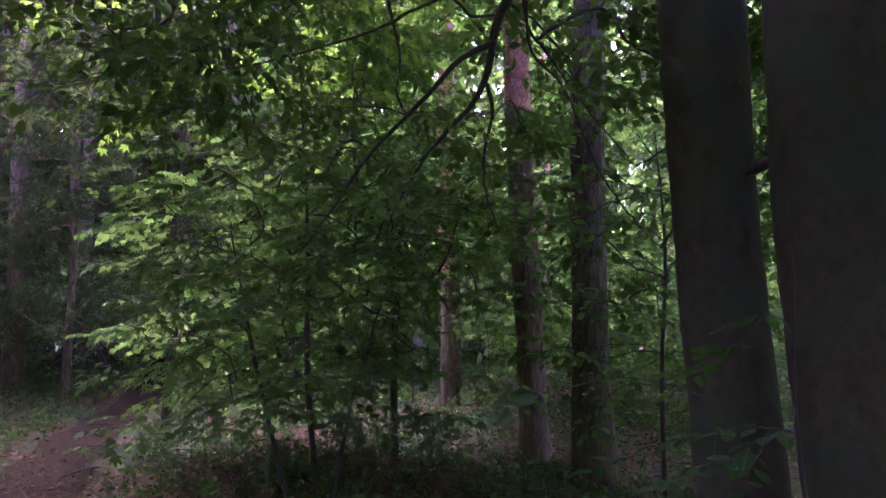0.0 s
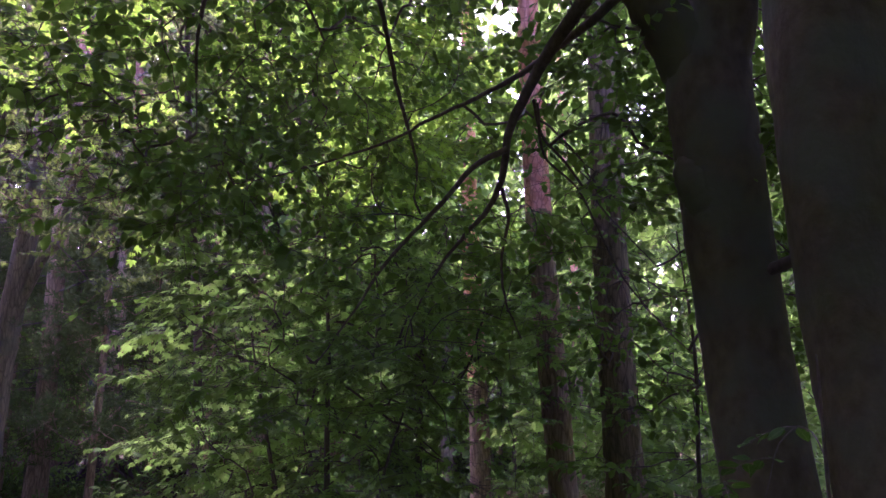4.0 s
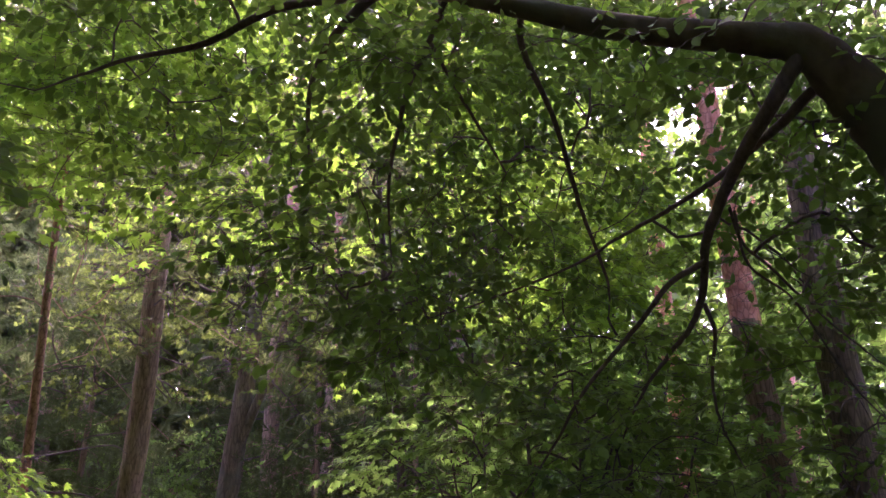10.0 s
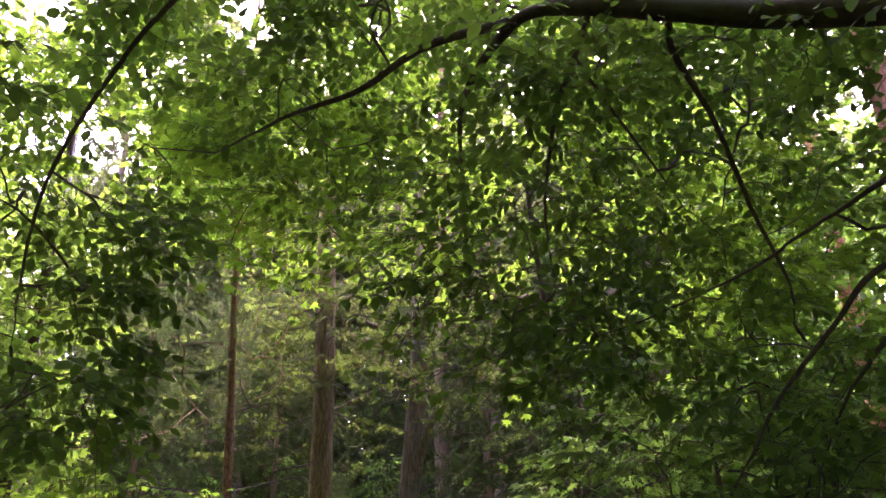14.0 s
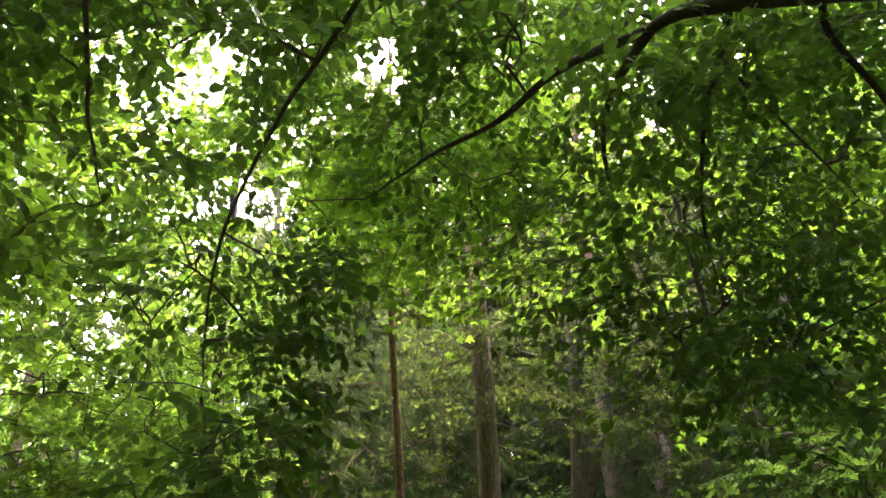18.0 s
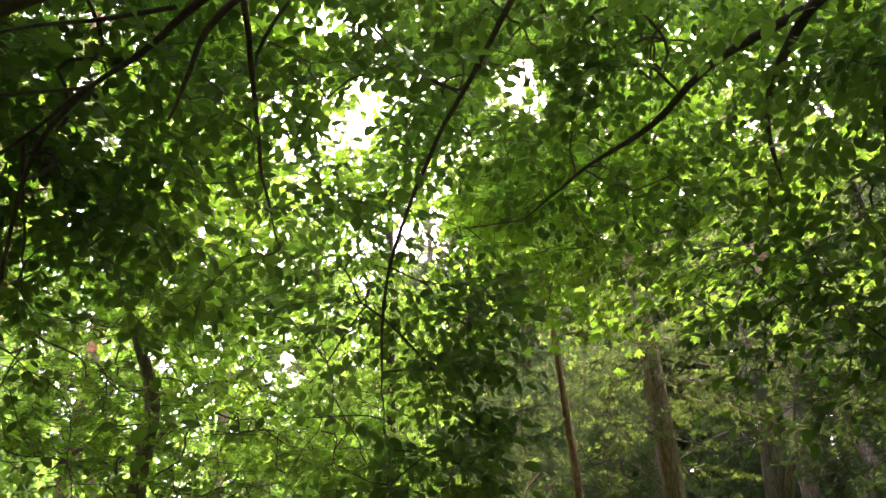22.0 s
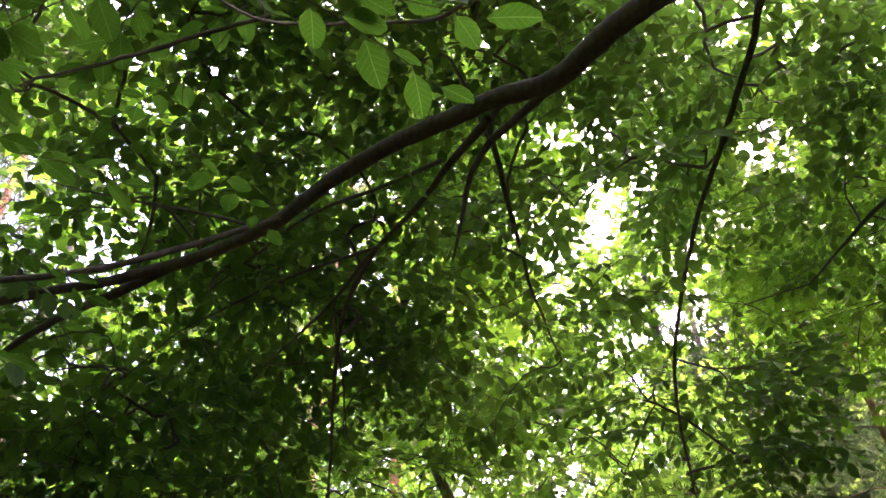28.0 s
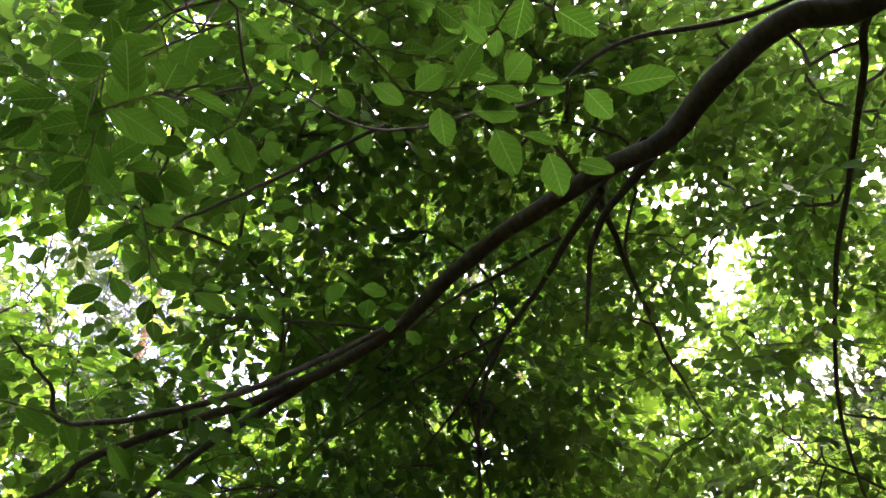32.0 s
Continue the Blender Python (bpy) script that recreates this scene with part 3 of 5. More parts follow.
# ---- the beech over the glade ----
def build_beech():
    rng = np.random.RandomState(11)
    tree = thing("beech_tree", (1.66, 4.1, 0), "old dark grey beech with forked trunk and wide overhanging limbs", "tree")
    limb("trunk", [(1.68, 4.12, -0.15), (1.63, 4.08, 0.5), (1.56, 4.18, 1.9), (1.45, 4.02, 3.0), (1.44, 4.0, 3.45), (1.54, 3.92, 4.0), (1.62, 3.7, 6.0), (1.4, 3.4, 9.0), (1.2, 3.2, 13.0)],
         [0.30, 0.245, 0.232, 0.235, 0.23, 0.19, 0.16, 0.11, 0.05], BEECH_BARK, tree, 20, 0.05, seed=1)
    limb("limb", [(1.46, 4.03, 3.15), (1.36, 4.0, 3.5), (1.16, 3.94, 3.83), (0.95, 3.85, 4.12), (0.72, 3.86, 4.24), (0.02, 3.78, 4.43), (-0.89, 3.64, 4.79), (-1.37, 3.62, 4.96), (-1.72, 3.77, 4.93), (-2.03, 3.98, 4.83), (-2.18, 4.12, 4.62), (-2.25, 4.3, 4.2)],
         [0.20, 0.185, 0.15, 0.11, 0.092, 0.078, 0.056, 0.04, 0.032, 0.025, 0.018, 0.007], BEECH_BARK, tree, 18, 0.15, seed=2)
    limb("knot", [(1.46, 4.04, 2.62), (1.38, 4.01, 2.76), (1.31, 3.99, 2.88), (1.28, 3.98, 2.98)], [0.17, 0.16, 0.12, 0.05], BEECH_BARK, tree, 12, 0.15, seed=8, label="swollen scar of a lost limb")
    sk = []
    fork = [(1.04, 3.89, 4.04), (0.92, 3.83, 4.06), (0.73, 3.88, 3.82), (0.57, 4.08, 3.65), (0.43, 4.26, 3.46), (0.34, 4.42, 3.29), (0.29, 4.59, 3.02), (0.18, 4.71, 2.85), (-0.02, 4.83, 2.66), (-0.19, 4.95, 2.42), (-0.30, 5.02, 2.2)]
    parts = [
        (fork, [0.050, 0.047, 0.043, 0.038, 0.032, 0.027, 0.022, 0.017, 0.012, 0.008, 0.004]),
        ([(0.32, 4.45, 3.19), (0.10, 4.59, 3.12), (-0.09, 4.74, 2.95), (-0.30, 4.87, 2.78), (-0.55, 5.00, 2.52), (-0.77, 5.11, 2.21), (-0.99, 5.19, 1.93)], [0.022, 0.018, 0.016, 0.014, 0.012, 0.008, 0.004]),
        ([(0.28, 4.62, 2.98), (0.32, 4.74, 2.81), (0.28, 4.87, 2.56), (0.32, 4.99, 2.29), (0.41, 5.08, 2.06)], [0.015, 0.012, 0.010, 0.008, 0.004]),
        ([(1.16, 3.95, 3.84), (1.00, 3.97, 3.94), (0.80, 4.02, 3.79), (0.63, 4.23, 3.75), (0.40, 4.45, 3.67), (0.15, 4.64, 3.63), (-0.12, 4.81, 3.57), (-0.45, 4.98, 3.46), (-1.13, 5.07, 3.30), (-1.58, 5.13, 3.23)], [0.032, 0.031, 0.028, 0.024, 0.018, 0.015, 0.012, 0.010, 0.007, 0.003]),
        ([(0.48, 4.34, 3.46), (0.54, 4.52, 3.30), (0.71, 4.68, 3.16), (0.90, 4.83, 2.97), (1.11, 4.96, 2.77), (1.35, 5.07, 2.56)], [0.011, 0.010, 0.009, 0.007, 0.005, 0.003]),
        ([(0.50, 4.30, 3.42), (0.55, 4.51, 3.16), (0.80, 4.74, 2.97), (1.07, 5.01, 2.50), (1.38, 5.19, 2.13), (1.66, 5.34, 1.87)], [0.009, 0.008, 0.007, 0.006, 0.005, 0.003]),
        ([(1.45, 4.05, 2.28), (1.62, 3.98, 2.30), (1.80, 3.92, 2.36), (2.1, 4.1, 2.5)], [0.045, 0.036, 0.032, 0.02]),
        ([(-2.32, 0.52, 4.06), (-2.67, 0.42, 4.09), (-2.97, 0.35, 4.10), (-3.34, 0.17, 4.03), (-3.71, 0.00, 3.91), (-4.06, -0.25, 3.76), (-4.36, -0.42, 3.64)], [0.022, 0.018, 0.015, 0.012, 0.010, 0.007, 0.004]),
        ([(-3.73, 0.00, 3.91), (-4.06, 0.07, 3.76), (-4.35, 0.15, 3.62), (-4.63, 0.21, 3.46)], [0.009, 0.008, 0.006, 0.003]),
        ([(-2.58, 0.37, 4.03), (-2.92, 0.11, 4.09), (-3.25, -0.22, 4.11), (-3.59, -0.47, 4.07), (-3.92, -0.74, 3.98)], [0.012, 0.010, 0.008, 0.006, 0.003]),
        ([(-3.28, 0.19, 4.02), (-3.61, -0.22, 4.00), (-3.92, -0.60, 3.91), (-4.18, -0.88, 3.84), (-4.47, -1.10, 3.70)], [0.010, 0.008, 0.007, 0.005, 0.003]),
        ([(-2.97, -0.36, 3.80), (-3.05, -0.77, 3.93), (-3.11, -1.15, 4.02), (-3.15, -1.46, 4.11)], [0.010, 0.008, 0.006, 0.003]),
        ([(-3.13, -0.66, 3.74), (-3.04, -0.88, 3.92), (-3.20, -0.93, 3.80), (-3.37, -0.96, 3.65)], [0.008, 0.007, 0.005, 0.003]),
        ([(-1.52, 3.61, 4.94), (-2.12, 3.54, 4.95), (-2.68, 3.56, 4.83), (-3.25, 3.46, 4.75), (-3.9, 3.4, 4.6)], [0.035, 0.028, 0.022, 0.015, 0.006]),
        ([(1.60, 3.72, 5.4), (0.9, 3.2, 5.5), (-0.2, 2.6, 5.0), (-1.0, 1.95, 4.5), (-1.49, 1.45, 4.22), (-1.58, 1.14, 4.21), (-1.75, 0.90, 4.10), (-1.99, 0.72, 4.02), (-2.22, 0.47, 4.05), (-2.66, 0.01, 4.01), (-2.98, -0.38, 3.80), (-3.25, -0.93, 3.67), (-3.37, -1.71, 3.45), (-3.45, -1.97, 3.27), (-3.6, -2.8, 3.0)],
         [0.11, 0.09, 0.075, 0.06, 0.055, 0.052, 0.048, 0.045, 0.041, 0.037, 0.031, 0.026, 0.019, 0.014, 0.006]),
        ([(-3.2, -0.80, 3.70), (-3.40, -1.04, 3.66), (-3.52, -1.28, 3.58), (-3.75, -1.59, 3.44), (-4.3, -2.2, 3.1)], [0.028, 0.025, 0.02, 0.015, 0.006]),
        ([(-1.90, 0.80, 4.06), (-2.25, 0.75, 4.18), (-2.55, 0.54, 4.02), (-2.9, 0.5, 3.7)], [0.026, 0.022, 0.016, 0.006]),
        ([(-1.20, 1.70, 4.38), (-1.42, 0.95, 4.0), (-1.44, 0.39, 3.81), (-1.52, 0.12, 3.63), (-1.48, -0.09, 3.50), (-1.34, -0.40, 3.22), (-1.06, -0.59, 3.00)], [0.013, 0.011, 0.008, 0.007, 0.006, 0.004, 0.002]),
        ([(-1.36, -0.36, 3.25), (-1.32, -0.60, 3.02), (-1.26, -0.80, 2.80)], [0.006, 0.005, 0.003]),
        ([(-1.00, 3.65, 4.83), (-1.20, 3.9, 4.72), (-1.45, 4.12, 4.50), (-1.72, 4.51, 4.18), (-1.86, 4.84, 3.99), (-1.9, 5.0, 3.6)], [0.022, 0.02, 0.017, 0.013, 0.01, 0.004]),
        ([(-1.20, 3.9, 4.72), (-1.12, 4.4, 4.56), (-1.0, 4.92, 4.33), (-0.9, 5.2, 4.1)], [0.014, 0.012, 0.009, 0.003]),
        ([(-0.55, 3.70, 4.66), (-0.60, 3.95, 4.55), (-0.49, 4.35, 4.25), (-0.41, 4.81, 3.83), (-0.31, 5.19, 3.41), (-0.33, 5.46, 3.21)], [0.024, 0.021, 0.018, 0.015, 0.011, 0.004]),
        ([(-0.6, 2.25, 4.75), (-1.3, 2.2, 5.1), (-2.11, 2.14, 5.25), (-2.49, 2.25, 5.22), (-3.09, 2.33, 5.00), (-3.67, 2.38, 4.76), (-4.38, 2.45, 4.15), (-4.75, 2.62, 3.55), (-4.85, 2.7, 3.1)], [0.035, 0.03, 0.023, 0.021, 0.018, 0.016, 0.013, 0.009, 0.003]),
        ([(-2.05, 0.65, 4.05), (-2.7, 0.66, 4.5), (-3.3, 0.90, 4.72), (-3.72, 1.10, 4.62), (-4.05, 1.30, 4.40), (-4.40, 1.6, 4.05)], [0.024, 0.021, 0.018, 0.015, 0.012, 0.004]),
        ([(-3.34, 0.17, 4.03), (-3.62, 0.06, 3.84), (-4.03, 0.06, 3.55), (-4.42, 0.12, 3.25), (-4.6, 0.15, 2.9)], [0.014, 0.013, 0.011, 0.009, 0.003]),
        ([(-2.9, -0.3, 3.84), (-2.45, -0.9, 3.15), (-2.29, -1.37, 2.94), (-2.09, -1.39, 2.95), (-1.87, -1.44, 2.98)], [0.014, 0.012, 0.009, 0.006, 0.003]),
    ]
    for i, (p, r) in enumerate(parts):
        ob, c = limb("branch", p, r, TWIG_BARK, tree, 10, 0.10 if r[0] > 0.05 else 0.0, seed=30 + i, wobble=0.004)
        sk.append(c)
    sk.append(spline([(0.95, 3.85, 4.12), (0.02, 3.78, 4.43), (-0.89, 3.64, 4.79), (-2.03, 3.98, 4.83)], 10))
    sk.append(spline([(1.62, 3.7, 6.0), (1.4, 3.4, 9.0)], 10))
    table = [[.2, .3, .15, .1, .0, .0, .0, .15, .0, .0, .05, .2, .1, .2],
             [.5, .5, .55, .65, .4, .0, .03, .3, .0, .25, .6, .5, .2, .3],
             [.6, .7, .65, .5, .32, .14, .2, .6, .3, .8, .9, .5, .2, .4],
             [.7, .6, .5, .35, .3, .3, .65, .85, .65, .75, .7, .45, .35, .5],
             [.6, .6, .4, .4, .4, .55, .85, .9, .65, .55, .5, .5, .45, .6],
             [.3, .3, .25, .3, .5, .7, .8, .9, .9, .8, .6, .5, .5, .5], [.4] * 6 + [.8] * 8]
    tips = scatter(rng, 1280, (-30, 139), (4, 64), (4.9, 7.4), table, 0.9, clump=0.58)
    low = scatter(rng, 80, (66, 139), (18, 60), (4.0, 5.4), [[.0, .2, .3, .2], [.5, .6, .3, .2], [1, 1, .8, .3]], 0.3, clump=0.3)
    column = np.vstack([scatter(rng, 46, (53.4, 57.2), (8, 27), (5.3, 6.2), margin=0.3), scatter(rng, 10, (57, 68), (4, 16), (5.3, 6.4), margin=0.3)])
    # upper and over: added crown, mostly out of view, that shades the leaves below
    upper = scatter(rng, 360, (47, 139), (43, 68), (6.4, 10.5), margin=1.0, clump=0.3)
    over = np.vstack([scatter(rng, 290, (20, 200), (66, 88), (5.0, 8.0)), scatter(rng, 360, (-60, 20), (52, 86), (5.0, 7.0))])
    along = np.array([0.85, 3.8, 4.15]) + (np.array([-1.0, 3.7, 4.8]) - np.array([0.85, 3.8, 4.15])) * rng.rand(12, 1) ** 1.3 + rng.randn(12, 3) * [0.12, 0.10, 0.04] + [0, -0.05, -0.20]
    upper = upper[np.hypot(upper[:, 0], upper[:, 1]) < 7.2]
    veil = scatter(rng, 32, (-15, 2), (1, 27), (4.9, 6.4), margin=0.5)
    # fourth and sixth groups: added, mostly out of view, to shade trunks and limb
    fringe = np.vstack([scatter(rng, 50, (9, 24), (13, 37), (5.0, 6.4), margin=0.5), scatter(rng, 150, (-56, -22), (6, 34), (5.2, 7.0), margin=0), scatter(rng, 60, (-24, -9), (15, 34), (4.7, 6.2), margin=0.3), scatter(rng, 190, (-64, -12), (34, 54), (5.0, 7.0), margin=0), scatter(rng, 30, (86, 106), (27, 46), (4.5, 5.8), margin=0.3), scatter(rng, 110, (0, 26), (43, 54), (6.2, 8.4), margin=0), scatter(rng, 50, (-37, -26), (2, 32), (4.4, 6.0), margin=0), scatter(rng, 24, (-25, -19), (8, 28), (4.8, 6.0), margin=0)])
    late = R(95)
    shade = np.vstack([scatter(late, 26, (26, 44), (38, 47), (5.2, 6.8), margin=0.6), scatter(late, 14, (29, 40), (22, 33), (5.2, 6.6), margin=0.6), scatter(late, 26, (-12, 26), (11, 22), (5.0, 6.4), margin=0.5), scatter(late, 18, (-36, -28), (9, 30), (4.4, 5.6), margin=0)])
    tips = np.vstack([tips, shade, low, column, upper, over, along, veil, fringe, scatter(rng, 64, (32, 51), (40, 53), (5.0, 6.8), margin=0.6), scatter(rng, 34, (50, 74), (48, 60), (4.8, 6.4), margin=0.6), scatter(rng, 14, (36, 46), (34, 42), (5.2, 6.8), margin=0.8), scatter(rng, 45, (17, 32), (13, 22), (4.9, 6.2), margin=0.5), scatter(rng, 36, (10, 26), (33, 43), (4.5, 5.6), margin=0.5), scatter(rng, 70, (-16, 8), (27, 42), (5.8, 7.2), margin=0.5), scatter(rng, 34, (86, 101), (12, 28), (4.8, 6.2), margin=0.3), scatter(rng, 140, (70, 112), (50, 68), (4.6, 6.4), margin=0.3)])
    side, rise = angles(tips)[:2]
    tips = tips[(side < 36) | (side > 53) | (rise < 23) | (rise > 44) | (late.rand(len(tips)) < 0.6)]
    wood, ways = grow(np.vstack(sk), tips, rng)
    v, f = wood
    tagged(mesh_object("branchwork", v - np.array(tree.location), f, TWIG_BARK, tree), kind="stuff")
    west = angles(tips)[0] > 44
    foliage(tree, tips[~west], ways[~west], BEECH_SPRAYS, BEECH_LEAF, rng, (0.75, 1.15))
    foliage(tree, tips[west], ways[west], BEECH_SPRAYS, BEECH_LEAF, rng, (0.9, 1.4))
    second = thing("beech_tree", (1.95, 3.45, 0), "thick dark beech trunk standing beside the forked beech", "tree")
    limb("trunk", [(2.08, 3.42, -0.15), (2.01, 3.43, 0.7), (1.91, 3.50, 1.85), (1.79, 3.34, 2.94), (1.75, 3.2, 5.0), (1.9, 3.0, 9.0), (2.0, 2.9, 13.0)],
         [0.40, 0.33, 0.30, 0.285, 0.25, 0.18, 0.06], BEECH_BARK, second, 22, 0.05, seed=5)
    # limbs and crown behind the camera, unseen, added to keep sky light off the trunks
    sk = []
    for i, (p, r) in enumerate([
            ([(1.75, 3.2, 5.0), (2.6, 1.6, 5.8), (3.2, -0.5, 6.2), (3.0, -3.0, 6.4)], [0.14, 0.10, 0.07, 0.02]),
            ([(1.82, 3.1, 6.5), (1.4, 1.2, 7.4), (0.8, -1.2, 7.8), (0.2, -4.0, 7.4)], [0.13, 0.09, 0.06, 0.02]),
            ([(1.75, 3.25, 4.4), (3.2, 3.0, 5.0), (5.0, 2.2, 5.4)], [0.12, 0.08, 0.02])]):
        ob, c = limb("limb", p, r, BEECH_BARK, second, 10, 0.06, seed=50 + i)
        sk.append(c)
    tips = np.vstack([scatter(rng, 1450, (150, 304), (4, 80), (4.5, 9.0)), scatter(rng, 100, (276, 296), (15, 70), (3.8, 5.2))])
    wood, ways = grow(np.vstack(sk), tips, rng, step=0.5)
    tagged(mesh_object("branchwork", wood[0] - np.array(second.location), wood[1], TWIG_BARK, second), kind="stuff")
    foliage(second, tips, ways, COARSE_SPRAYS, BEECH_LEAF, rng, (0.8, 1.2), wood=False)
    return tree, second


FORKED, THICK = build_beech()


def fine_blade(seed):
    """A beech leaf seen close: oval with a pointed tip, wavy edge, raised side veins and a short stalk."""
    rng = np.random.RandomState(seed)
    s = np.linspace(0, 1, 9)
    half = 0.30 * np.sin(np.pi * s ** 0.85) ** 0.8 * (1 - 0.15 * s)
    mid = np.stack([0.12 + s * 0.88, 0.02 * np.sin(s * 3 + seed), -0.10 * s ** 2], -1)
    v, f = [], []
    for i in range(9):
        wave = 0.012 * (1 if i % 2 else -1) + 0.006 * rng.randn()
        fold = 0.10 + 0.03 * rng.randn()
        for k in (-1, -0.5, 0, 0.5, 1):
            v.append(mid[i] + np.array([0.06 * abs(k) * (1 if half[i] > 0.05 else 0), k * half[i] * (1 + wave), abs(k) * half[i] * fold + wave * abs(k) * 0.5 + (0.012 if i % 2 and abs(k) == 0.5 else 0)]))
    for i in range(8):
        for k in range(4):
            a = i * 5 + k
            f.append([a, a + 5, a + 6, a + 1])
    n = len(v)
    v += [(0, 0.004, 0), (0, -0.004, 0), (0.13, -0.006, 0.0), (0.13, 0.006, 0.0)]
    f.append([n, n + 1, n + 2, n + 3])
    return np.array(v), np.array(f)


def near_leaves(tree, skeleton, tips, seed, size, per=7):
    """Twigs hanging close to the path of the eye, each of their leaves an object."""
    rng = np.random.RandomState(seed)
    origin = np.array(tree.location)
    wood, ways = grow(skeleton, tips, rng, step=0.12, thick=0.0016, power=0.3, sag=0.03)
    tagged(mesh_object("branchwork", wood[0] - origin, wood[1], TWIG_BARK, tree), kind="stuff")
    shapes = []
    for k in range(4):
        v, f = fine_blade(seed + k)
        ob = mesh_object("leaf", v, f, VEINED_LEAF_SHADED, tree)
        shapes.append(ob.data)
        bpy.data.objects.remove(ob)
    for tip, way in zip(tips, ways):
        yaw = math.atan2(way[1], way[0]) + rng.randn() * 0.3
        ln = 0.26 * (0.8 + 0.5 * rng.rand())
        s = np.linspace(0, 1, 5)
        w = tip + np.stack([np.cos(yaw) * ln * s, np.sin(yaw) * ln * s, -0.25 * ln * s ** 2], -1)
        v, f = tube(w - origin, np.linspace(0.0018, 0.0008, 5), 4)
        twig = mesh_object("twig", v, f, TWIG_BARK, tree)
        for k in range(per):
            q = (k + 0.3) / per
            side = 1 if k % 2 else -1
            turn = yaw + (side * (1.0 - 0.5 * q) + 0.2 * rng.randn() if k < per - 1 else 0.0)
            p = np.array([np.interp(q, s, w[:, c]) for c in range(3)]) - origin
            leaf = new("leaf", shapes[rng.randint(4)])
            leaf.parent = twig
            sc = size * (0.75 + 0.45 * rng.rand())
            leaf.matrix_basis = Matrix.Translation(p) @ Euler((0.3 * rng.randn(), 0.2 + 0.25 * rng.randn(), turn)).to_matrix().to_4x4() @ Matrix.Diagonal((sc, sc, sc, 1))


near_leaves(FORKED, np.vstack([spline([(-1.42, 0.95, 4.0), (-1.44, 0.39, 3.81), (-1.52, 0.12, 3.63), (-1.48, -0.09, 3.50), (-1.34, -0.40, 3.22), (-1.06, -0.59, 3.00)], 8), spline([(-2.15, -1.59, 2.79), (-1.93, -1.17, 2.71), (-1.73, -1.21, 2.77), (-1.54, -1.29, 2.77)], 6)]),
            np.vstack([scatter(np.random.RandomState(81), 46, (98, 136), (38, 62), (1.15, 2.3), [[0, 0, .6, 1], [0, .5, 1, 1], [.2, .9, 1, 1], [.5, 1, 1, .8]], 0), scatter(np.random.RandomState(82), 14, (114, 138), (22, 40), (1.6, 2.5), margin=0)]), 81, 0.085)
SAPLING = thing("beech_sapling", (1.10, 2.25, 0), "thin young beech in deep shade before the thick trunks", "sapling")
low_stem, low_line = limb("stem", [(1.10, 2.25, -0.05), (1.12, 2.22, 0.6), (1.04, 2.2, 1.2), (1.0, 2.1, 1.75)], [0.012, 0.010, 0.007, 0.003], TWIG_BARK, SAPLING, 6, 0.0, seed=77)
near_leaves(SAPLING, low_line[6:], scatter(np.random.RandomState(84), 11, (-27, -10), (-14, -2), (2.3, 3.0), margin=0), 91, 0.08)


# ---- trees round the glade ----
def simple_trunk(name, kind_label, category, base, points, radii, mat, seed, group="", upper=None, wobble=0.0, rough=0.1, upper_mat=None):
    tree = thing(name, base, kind_label, category, group)
    limb("trunk", points, radii, mat, tree, 14, rough, seed=seed, wobble=wobble)
    if upper:
        limb("upper_trunk", upper[0], upper[1], upper_mat or ORANGE_BARK, tree, 14, 0.06, seed=seed + 1)
    return tree


